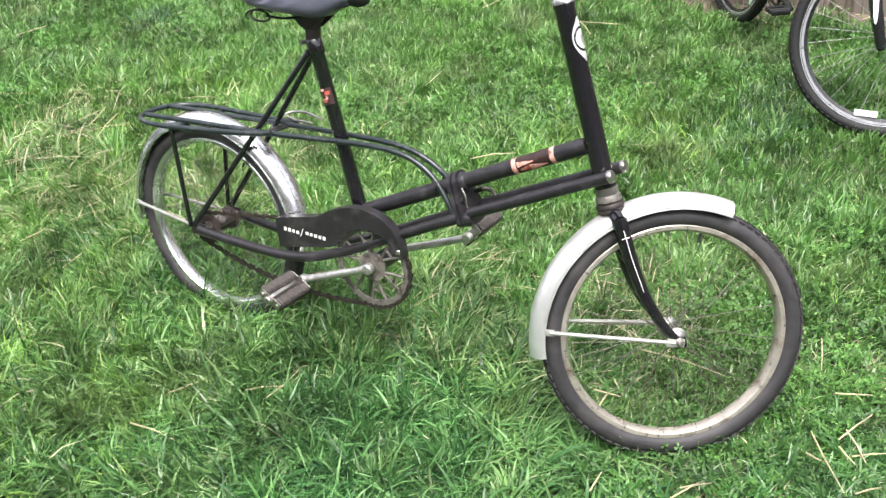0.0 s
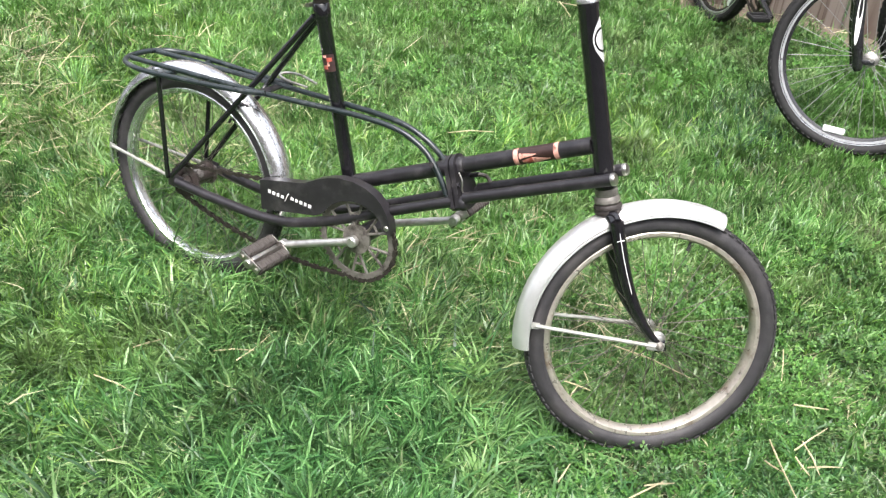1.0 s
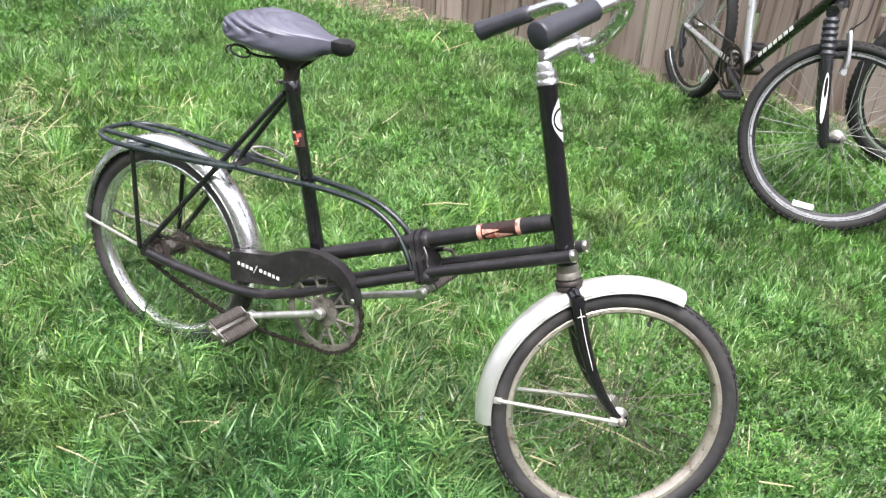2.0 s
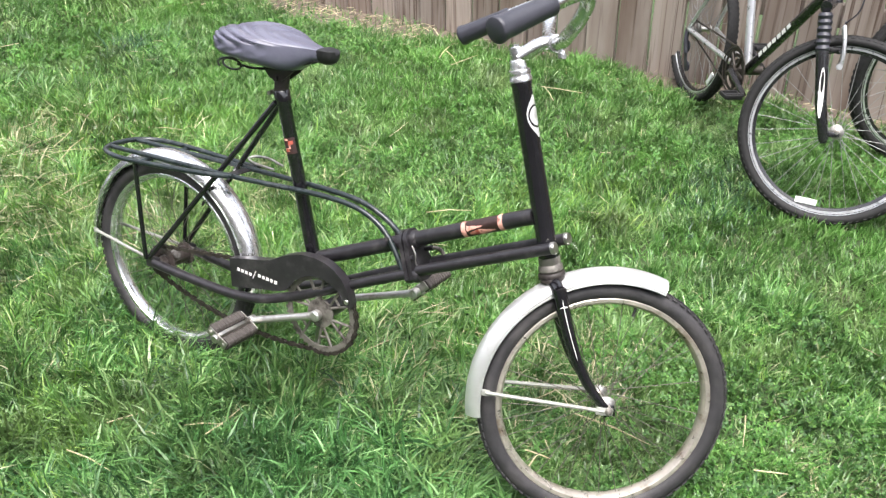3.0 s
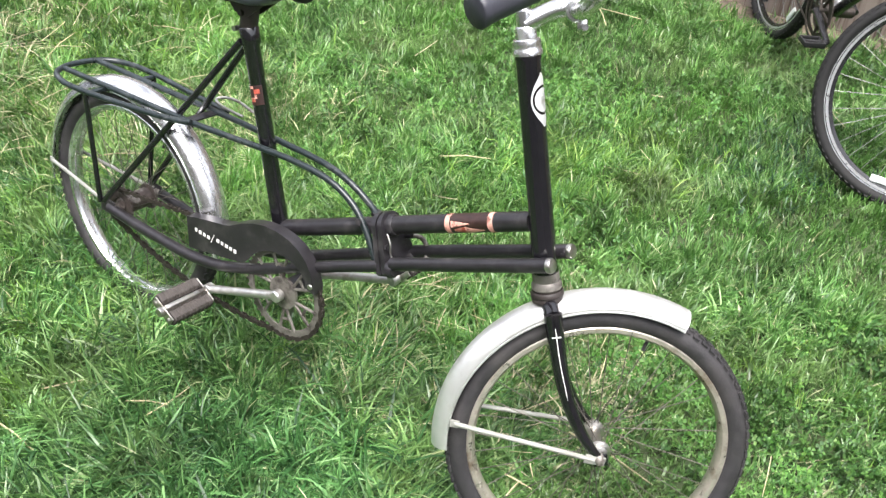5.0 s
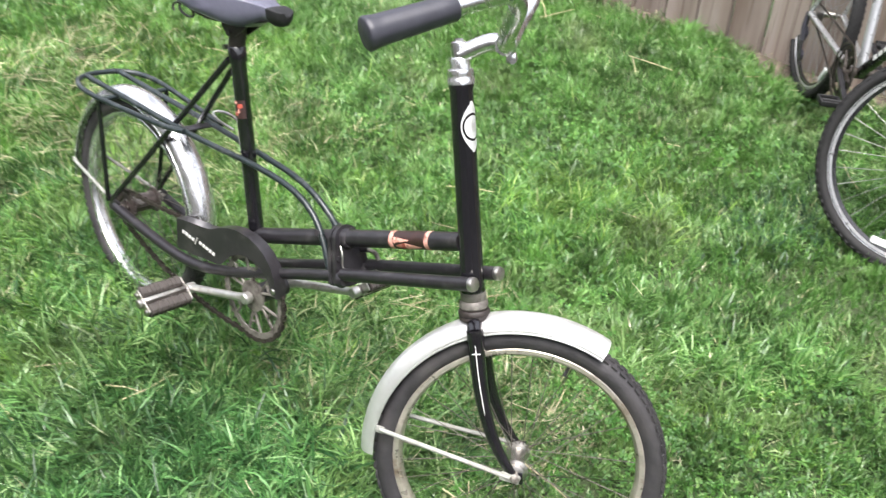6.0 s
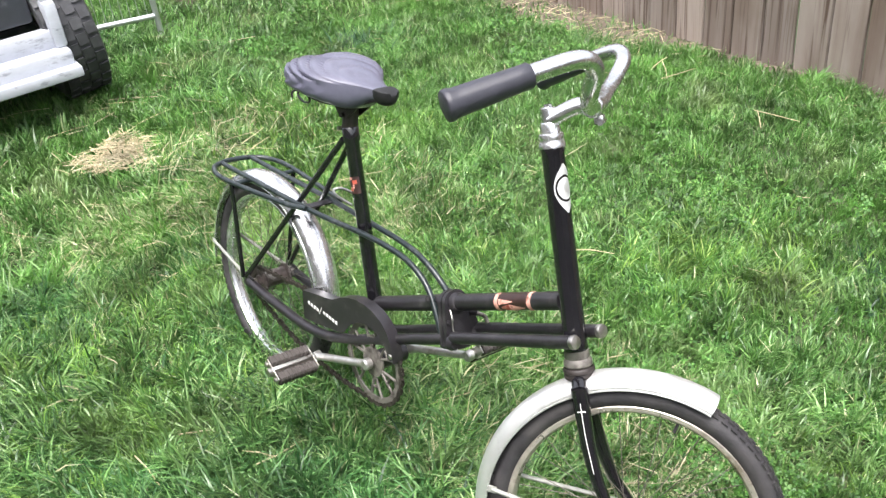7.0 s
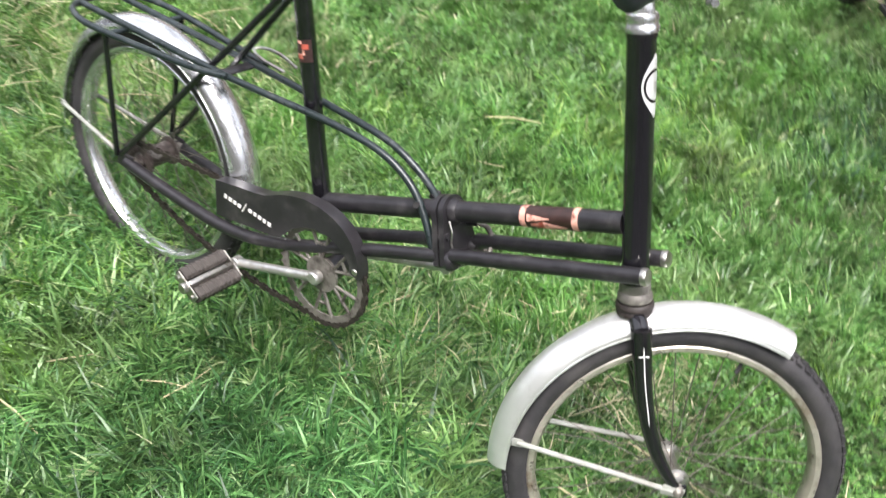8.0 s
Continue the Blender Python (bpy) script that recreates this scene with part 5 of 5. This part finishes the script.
def straw_mesh(name, spots, label, category):
    """Dry stalks lying on the grass: (x, y, z, length, direction, tilt, radius)."""
    g = Geo()
    for x, y, z, L, a, tilt, r in spots:
        d = Vector((math.cos(a) * math.cos(tilt), math.sin(a) * math.cos(tilt), math.sin(tilt)))
        s = Vector((-math.sin(a), math.cos(a), 0))
        p = Vector((x, y, z))
        bend = s * L * rngs.uniform(-0.035, 0.035) + Vector((0, 0, L * rngs.uniform(-0.02, 0.05)))
        tube(g, [p - d * L / 2, p + bend, p + d * L / 2], [r, r * 1.05, r * 0.6], 5)
    return tagged(build(name, g, STRAW), label, category, kind="stuff")


def scatter(n, x0, x1, y0, y1, lo, hi, rmin, rmax, zlo=0.03, zhi=0.06):
    out = []
    for _ in range(n):
        x, y = rngs.uniform(x0, x1), rngs.uniform(y0, y1)
        out.append((x, y, float(ground_height(x, y)) + rngs.uniform(zlo, zhi), rngs.uniform(lo, hi), rngs.uniform(0, 6.28), rngs.uniform(-0.15, 0.2), rngs.uniform(rmin, rmax)))
    return out


hay = []
for _ in range(430):
    a, r = rngs.uniform(0, 6.28), 0.16 * rngs.uniform(0, 1) ** 0.75
    r *= 1 + 0.3 * math.sin(3 * a + 1) + 0.2 * math.sin(5 * a)
    x, y = -1.95 + r * math.cos(a), 0.19 + r * math.sin(a) * 0.85
    hay.append((x, y, float(ground_height(x, y)) + 0.035 + rngs.uniform(0, 0.03), rngs.uniform(0.03, 0.13), rngs.normal(0.9, 1.0), rngs.uniform(-0.1, 0.2), rngs.uniform(0.0008, 0.0018)))
straw_mesh("hay_heap", hay, "small flat heap of pale dry hay on the lawn", "hay")
straw_mesh("straw", scatter(90, -3.2, -1.0, -0.3, 0.9, 0.05, 0.2, 0.0007, 0.0014) + scatter(40, -1.35, -0.75, 0.1, 0.7, 0.04, 0.16, 0.0007, 0.0014, 0.04, 0.07) + scatter(26, -1.9, -1.45, 0.22, 0.62, 0.06, 0.2, 0.0008, 0.0015, 0.04, 0.07) + scatter(22, -1.9, -1.1, 0.1, 1.0, 0.05, 0.2, 0.0008, 0.0015, 0.04, 0.07) + scatter(90, -0.1, 0.5, 0.02, 0.5, 0.03, 0.11, 0.0006, 0.0013) + scatter(30, -1.0, 1.3, -0.7, 0.9, 0.03, 0.1, 0.0007, 0.0013) + scatter(22, -3, 1.2, 0.9, 2.0, 0.04, 0.12, 0.0007, 0.0014),
           "loose dry straw stalks scattered on the grass", "straw")
litter = scatter(300, -6, 3.0, -0.24, -0.02, 0.02, 0.09, 0.0008, 0.0016, 0.008, 0.03) + scatter(300, -3.4, -1.1, -0.36, -0.02, 0.03, 0.1, 0.0008, 0.0016, 0.01, 0.04)
litter = [(x, y + FENCE_Y + FENCE_TURN * x, float(ground_height(x, y + FENCE_Y + FENCE_TURN * x)) + 0.01 + 0.02 * (i % 3) / 2, *rest) for i, (x, y, z, *rest) in enumerate(litter)]
straw_mesh("fence_litter", litter,
           "dry straw and leaf litter at the fence foot", "litter")
# single stalks that stand out
STALKS_BACK = ((-0.30, 1.93, 0.18, 0.0), (-0.33, 1.87, 0.16, -0.9), (-0.20, 0.87, 0.14, 0.5), (-0.86, 2.02, 0.2, -0.8), (-0.80, 2.03, 0.15, 1.2), (-0.92, 2.06, 0.16, -1.3), (-2.60, 1.10, 0.13, 1.0), (-2.75, 0.98, 0.08, 0.4), (-0.95, 0.30, 0.2, 0.7), (0.73, -0.09, 0.06, 0.6))
STALKS_FRONT = ((0.93, 0.07, 0.16, -1.0), (0.96, 0.18, 0.10, 1.1), (0.97, 0.13, 0.09, -1.0), (0.96, 0.10, 0.05, -0.8), (1.00, 0.12, 0.07, 0.5), (0.94, 0.27, 0.07, 0.3), (1.01, 0.03, 0.05, 0.7), (0.71, -0.12, 0.09, 1.0), (0.60, 0.22, 0.19, -0.1), (0.49, 0.07, 0.06, 0.0), (0.49, 0.05, 0.04, 1.5), (0.47, 0.26, 0.04, -0.8), (0.91, 0.07, 0.04, -0.3), (0.56, -0.16, 0.05, 1.5), (-0.38, -0.29, 0.09, 0.9), (-0.35, -0.43, 0.14, 0.0), (-0.18, -0.19, 0.10, 1.4), (-0.21, -0.22, 0.09, 0.5))
for x, y, L, a in STALKS_BACK + STALKS_FRONT:
    z = float(ground_height(x, y)) + (0.06 if y > 0.5 else 0.052)
    straw_mesh("straw_stalk", [(x, y, z, L, a, 0.06, 0.0017)], "single pale straw stalk on the grass", "straw")["kind"] = "thing"

# ---- grass ----


def blades(name, count, x0, x1, y0, y1, length, width, seed, keep=None, segments=3, flop=1.0, mat=None, tuft=0, flow=0.7):
    """A meadow of single bent blades as one mesh."""
    r = np.random.RandomState(seed)
    x, y = r.uniform(x0, x1, count), r.uniform(y0, y1, count)
    own = r.normal(0, 1.15, count)
    grow = np.ones(count)
    if tuft:
        # blades of one tuft share a foot and a lie
        which = r.randint(0, count // tuft, count)
        x, y = x[which] + r.normal(0, 0.011, count), y[which] + r.normal(0, 0.011, count)
        own = 0.8 * own[which] + r.normal(0, 0.38, count)
        grow = r.uniform(0.75, 1.3, count)[which]
    if keep is not None:
        k = keep(x, y, r.uniform(0, 1, count))
        x, y, own, grow = x[k], y[k], own[k], grow[k]
    n = len(x)
    clump = np.sin(4.1 * x + 2.3 * np.sin(3.3 * y)) * np.sin(3.7 * y + 1.9 * np.sin(2.9 * x + 1))
    fine = np.sin(17 * x + 5 * np.sin(11 * y)) * np.sin(15 * y + 4 * np.sin(13 * x))
    L = length * (0.55 + 0.75 * r.uniform(0, 1, n) ** 1.3) * (1 + 0.32 * clump + 0.22 * fine) * grow * (1 - 0.45 * np.clip((x - 0.25) / 0.3, 0, 1) * np.clip((0.9 - y) / 0.4, 0, 1))
    az = flow * (1.6 * np.sin(2.1 * x + 1.7 * y) + 1.4 * np.sin(5.2 * y - 3.1 * x)) + (2.2 - 1.2 * flow) * own
    lean = np.clip(flop * (0.62 + 0.22 * clump + r.normal(0, 0.28, n)), 0.08, 1.25)
    w = width * r.uniform(0.6, 1.35, n)
    dx, dy = np.cos(az), np.sin(az)
    tw = az + np.pi / 2 + r.normal(0, 0.8, n)
    sx, sy = np.cos(tw), np.sin(tw)
    z0 = ground_height(x, y)
    rows = []
    for i in range(segments + 1):
        s = i / segments
        ang = lean * (0.35 + 1.0 * s)
        out, up = L * s * np.sin(ang) , L * s * np.cos(ang * 0.92)
        up = np.maximum(up, 0.004)
        cx, cy, cz = x + dx * out, y + dy * out, z0 + up
        half = w / 2 * (1.0, 0.92, 0.62, 0.0)[i] if segments == 3 else w / 2 * (1.0, 0.8, 0.0)[i]
        if i < segments:
            rows.append(np.stack([cx - sx * half, cy - sy * half, cz], 1))
            rows.append(np.stack([cx + sx * half, cy + sy * half, cz], 1))
        else:
            rows.append(np.stack([cx, cy, cz], 1))
    per = 2 * segments + 1
    verts = np.stack(rows, 1).reshape(-1, 3)
    base = np.arange(n)[:, None] * per
    quads = [np.array([2 * i, 2 * i + 1, 2 * i + 3, 2 * i + 2])[None] + base for i in range(segments - 1)]
    tri = np.array([2 * segments - 2, 2 * segments - 1, 2 * segments])[None] + base
    loops = np.concatenate([q for q in quads] + [tri], 1).ravel()
    sizes = np.tile(np.array([4] * (segments - 1) + [3]), n)
    starts = np.concatenate([[0], np.cumsum(sizes)[:-1]])
    me = bpy.data.meshes.new(name)
    me.vertices.add(len(verts))
    me.vertices.foreach_set("co", verts.astype(np.float32).ravel())
    me.loops.add(len(loops))
    me.loops.foreach_set("vertex_index", loops.astype(np.int32))
    me.polygons.add(len(sizes))
    me.polygons.foreach_set("loop_start", starts.astype(np.int32))
    me.polygons.foreach_set("use_smooth", np.ones(len(sizes), bool))
    me.update(calc_edges=True)
    me.validate()
    me.materials.append(mat or GRASS)
    return tagged(new(name, me), "lush uneven green lawn grass with bent blades", "grass", kind="stuff")


def trodden(x, y, u):
    """Shorter, thinner grass where the wheels press it down."""
    press = np.exp(-(((x + 0.49) / 0.19) ** 2 + ((y + 0.10) / 0.10) ** 2)) + 0.7 * np.exp(-(((x - 0.63) / 0.11) ** 2 + ((y + 0.04) / 0.07) ** 2))
    press = press + 0.36 * np.clip((x - 0.3) / 0.25, 0, 1) * np.clip((0.55 - y) / 0.3, 0, 1)
    return u > 0.8 * np.minimum(press, 1)


def lawn_keep(x, y, u):
    edge = FENCE_Y + FENCE_TURN * x - 0.10 - 0.05 * np.sin(3.1 * x) - 0.03 * np.sin(9.7 * x + 1) - 0.13 * np.clip((-1.05 - x) / 0.3, 0, 1)
    hay_gap = np.exp(-(((x + 1.95) / 0.16) ** 2 + ((y - 0.19) / 0.12) ** 2))
    return (u > 0.92 * np.clip((y - edge) / 0.08 + 0.5, 0, 1)) & (u > 0.8 * hay_gap) & trodden(x, y, u)


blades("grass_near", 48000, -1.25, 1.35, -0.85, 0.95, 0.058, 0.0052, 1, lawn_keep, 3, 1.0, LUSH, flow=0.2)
blades("grass_near", 85000, -1.25, 1.35, -0.05, 0.95, 0.062, 0.0049, 8, lambda x, y, u: lawn_keep(x, y, u) & (u < np.clip((y + 0.15) / 0.25, 0, 1)), 3, 1.0, tuft=22, flow=0.3)
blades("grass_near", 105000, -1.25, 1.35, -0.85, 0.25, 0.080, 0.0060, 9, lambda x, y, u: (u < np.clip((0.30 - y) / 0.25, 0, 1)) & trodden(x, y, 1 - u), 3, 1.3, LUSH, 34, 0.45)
blades("grass_middle", 90000, -2.6, 1.5, 0.95, FENCE_Y + 0.1, 0.044, 0.0042, 2, lawn_keep, 2, 0.8, flow=0.0)
blades("grass_middle", 95000, -2.6, 1.5, 0.95, FENCE_Y + 0.1, 0.052, 0.0043, 12, lawn_keep, 3, 0.85, tuft=24, flow=0.15)
blades("grass_side", 60000, -3.2, -1.25, -0.9, 0.95, 0.07, 0.0062, 3, lawn_keep, 3, 0.9, tuft=18, flow=0.2)
blades("grass_far", 40000, -6.5, -2.6, 0.95, 3.0, 0.08, 0.007, 4, lawn_keep, 2)
blades("grass_far", 35000, -6.5, -3.2, -1.2, 0.95, 0.08, 0.007, 5, lawn_keep, 2)
blades("grass_far", 22000, 1.35, 3.2, -1.2, 2.3, 0.08, 0.007, 6, lawn_keep, 2)
blades("grass_far", 26000, -6.5, 6.4, -4.7, -0.85, 0.09, 0.016, 13, None, 2)
blades("grass_far", 12000, 3.2, 6.4, -0.85, 2.2, 0.09, 0.016, 14, None, 2)
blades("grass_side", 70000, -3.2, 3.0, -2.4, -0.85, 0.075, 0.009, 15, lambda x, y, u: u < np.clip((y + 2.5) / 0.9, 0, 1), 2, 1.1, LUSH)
blades("grass_side", 45000, 1.35, 3.4, -0.85, 2.2, 0.065, 0.009, 16, lambda x, y, u: (u < np.clip((3.5 - x) / 1.2, 0, 1)) & lawn_keep(x, y, u), 2, 1.0)
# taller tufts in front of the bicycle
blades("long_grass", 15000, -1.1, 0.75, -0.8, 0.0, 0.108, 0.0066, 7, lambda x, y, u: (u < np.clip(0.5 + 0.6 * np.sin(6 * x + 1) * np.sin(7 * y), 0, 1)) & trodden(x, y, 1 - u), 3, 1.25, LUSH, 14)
# pale grass in patches
blades("pale_grass", 46000, -1.6, 0.15, -0.3, 0.8, 0.064, 0.0052, 34, lambda x, y, u: (u < np.clip(0.6 + 0.6 * np.sin(4.3 * x + 2) * np.sin(5 * y + 1), 0, 1) * np.clip((0.25 - x) / 0.4, 0, 1)) & trodden(x, y, 1 - u), 3, 1.35, PALE, 14)
blades("dry_grass", 16000, -1.95, -0.65, -0.35, 0.95, 0.085, 0.0048, 31, lambda x, y, u: u < np.clip(0.45 + 0.7 * np.sin(5 * x + 2) * np.sin(6 * y + 1), 0, 1), 3, 1.5, DRY, 10)
blades("dry_grass", 13000, -0.15, 0.6, 0.02, 0.65, 0.06, 0.0042, 32, lambda x, y, u: u < np.clip(0.45 + 0.7 * np.sin(8 * x + 1) * np.sin(7 * y + 2), 0, 1), 3, 1.5, DRY, 8)
blades("dry_grass", 9000, 0.35, 1.3, -0.5, 0.5, 0.055, 0.0036, 33, lambda x, y, u: u < np.clip(0.4 + 0.7 * np.sin(8 * x + 2) * np.sin(9 * y + 2), 0, 1), 3, 1.5, DRY, 8)

# bright grass, darker weed and shade clumps, a small dried patch in the lawn


def spot(cx, cy, rx, ry):
    return lambda x, y, u: (u < np.exp(-(((x - cx) / rx) ** 2 + ((y - cy) / ry) ** 2))) & trodden(x, y, 1 - u)


blades("bright_grass", 14000, -0.6, 0.6, 0.6, 1.6, 0.062, 0.0044, 41, spot(0.02, 1.12, 0.24, 0.26), 3, 0.8, BRIGHT, 16, 0.1)
blades("bright_grass", 9000, 0.3, 1.3, 0.2, 1.1, 0.05, 0.0044, 42, spot(0.75, 0.68, 0.25, 0.2), 3, 0.8, BRIGHT, 16, 0.1)
# brighter yellow-green blades by the rear wheel and under the frame
blades("bright_grass", 17000, -1.35, -0.3, -0.45, 0.4, 0.062, 0.005, 47, spot(-0.85, -0.02, 0.36, 0.24), 3, 1.0, BRIGHT, 18, 0.3)
blades("bright_grass", 9000, -0.5, 0.5, -0.1, 0.6, 0.05, 0.0046, 48, spot(0.0, 0.24, 0.3, 0.2), 3, 1.0, BRIGHT, 14, 0.3)
# longer deep green growth, with the shade in its hollows put into the colour
blades("long_grass", 42000, -0.5, 0.75, -0.9, 0.1, 0.100, 0.0072, 51, spot(0.15, -0.34, 0.26, 0.2), 3, 1.25, DEEP_SHADE, 26, 0.4)
blades("long_grass", 7000, -0.1, 0.6, -0.4, 0.3, 0.085, 0.0066, 52, spot(0.2, -0.06, 0.15, 0.14), 3, 1.2, DEEP_SHADE, 22, 0.3)
blades("bright_grass", 20000, -1.7, -0.5, -0.1, 1.1, 0.058, 0.005, 53, spot(-1.12, 0.36, 0.4, 0.34), 3, 0.9, BRIGHT, 18, 0.2)
blades("bright_grass", 9000, -0.9, 0.1, 0.3, 1.0, 0.052, 0.0046, 54, spot(-0.42, 0.62, 0.28, 0.2), 3, 0.9, BRIGHT, 18, 0.2)
blades("bright_grass", 22000, -2.4, -0.9, 0.1, 1.5, 0.058, 0.0052, 55, spot(-1.62, 0.7, 0.45, 0.4), 3, 0.9, BRIGHT, 18, 0.2)
blades("bright_grass", 16000, -1.25, -0.3, -0.85, -0.1, 0.075, 0.0058, 56, spot(-0.72, -0.42, 0.32, 0.24), 3, 1.15, BRIGHT, 22, 0.4)
# shade below the crank, painted as darker blades
blades("long_grass", 9000, -0.6, 0.2, -0.4, 0.1, 0.075, 0.0064, 57, spot(-0.22, -0.14, 0.2, 0.1), 3, 1.3, DEEP_SHADE, 22, 0.4)
blades("weed_clump", 2600, -2.45, -1.95, 1.2, 1.7, 0.085, 0.0052, 43, spot(-2.2, 1.46, 0.11, 0.09), 3, 1.0, BLUISH, 12, 0.1)
blades("weed_clump", 2200, -1.5, -1.0, -0.6, -0.1, 0.075, 0.005, 44, spot(-1.24, -0.36, 0.10, 0.08), 3, 1.1, BLUISH, 12, 0.1)
# shadowy patch near the mountain bicycle wheel, put into the blade colour
blades("weed_clump", 4200, 0.2, 0.8, 1.1, 1.8, 0.05, 0.0046, 45, spot(0.5, 1.45, 0.16, 0.2), 3, 1.0, BLUISH, 14, 0.1)
blades("dry_grass", 900, -0.95, -0.45, 0.95, 1.4, 0.055, 0.0044, 46, spot(-0.71, 1.17, 0.10, 0.06), 3, 1.3, DRY, 8, 0.1)


def clover(name, count, x0, x1, y0, y1, size, seed, patchy=True):
    """Three-leaved clover and broad weeds in patches, as one mesh."""
    r = np.random.RandomState(seed)
    x, y = r.uniform(x0, x1, count * 4), r.uniform(y0, y1, count * 4)
    patch = np.sin(2.9 * x + 1.1 * np.sin(3.1 * y)) * np.sin(3.3 * y + 0.7) + 0.5 * np.sin(8 * x) * np.sin(7 * y + 2)
    k = (r.uniform(-0.15, 1.0, count * 4) < patch) & (y < FENCE_Y - 0.2) & (y > 0.42 - 0.15 * np.clip(x - 0.6, 0, 1)) if patchy else r.uniform(0, 1, count * 4) < np.clip((x - x0) / 0.35, 0, 1)
    x, y = x[k][:count], y[k][:count]
    v, f = [], []
    for px, py in zip(x, y):
        z = float(ground_height(px, py)) + (r.uniform(0.02, 0.062) if patchy else r.uniform(0.018, 0.046))
        a0, s = r.uniform(0, 6.28), size * r.uniform(0.6, 1.3)
        tx, ty = r.normal(0, 0.55, 2)
        for leaf in range(3):
            a = a0 + leaf * 2.094
            ca, sa = math.cos(a), math.sin(a)
            b = len(v)
            for u, w_, h in ((0.04, 0, 0), (0.55, 0.42, 0.10), (1.0, 0.22, 0.05), (0.93, 0, -0.02), (1.0, -0.22, 0.05), (0.55, -0.42, 0.10)):
                lx, ly = s * (u * ca - w_ * sa), s * (u * sa + w_ * ca)
                v.append((px + lx, py + ly, z + s * h + lx * tx + ly * ty))
            f += [(b, b + 1, b + 2, b + 3), (b, b + 3, b + 4, b + 5)]
    me = bpy.data.meshes.new(name)
    me.from_pydata(v, [], f)
    me.materials.append(CLOVER)
    return tagged(new(name, me), "patches of bright green clover in the lawn", "clover", kind="stuff")


clover("clover", 5200, -1.2, 1.4, -0.1, 2.3, 0.0085, 21)
clover("clover", 3600, -3.2, -1.2, -0.5, 2.3, 0.0095, 22)
clover("clover", 4300, 0.3, 1.4, -0.45, 0.6, 0.0070, 23, False)
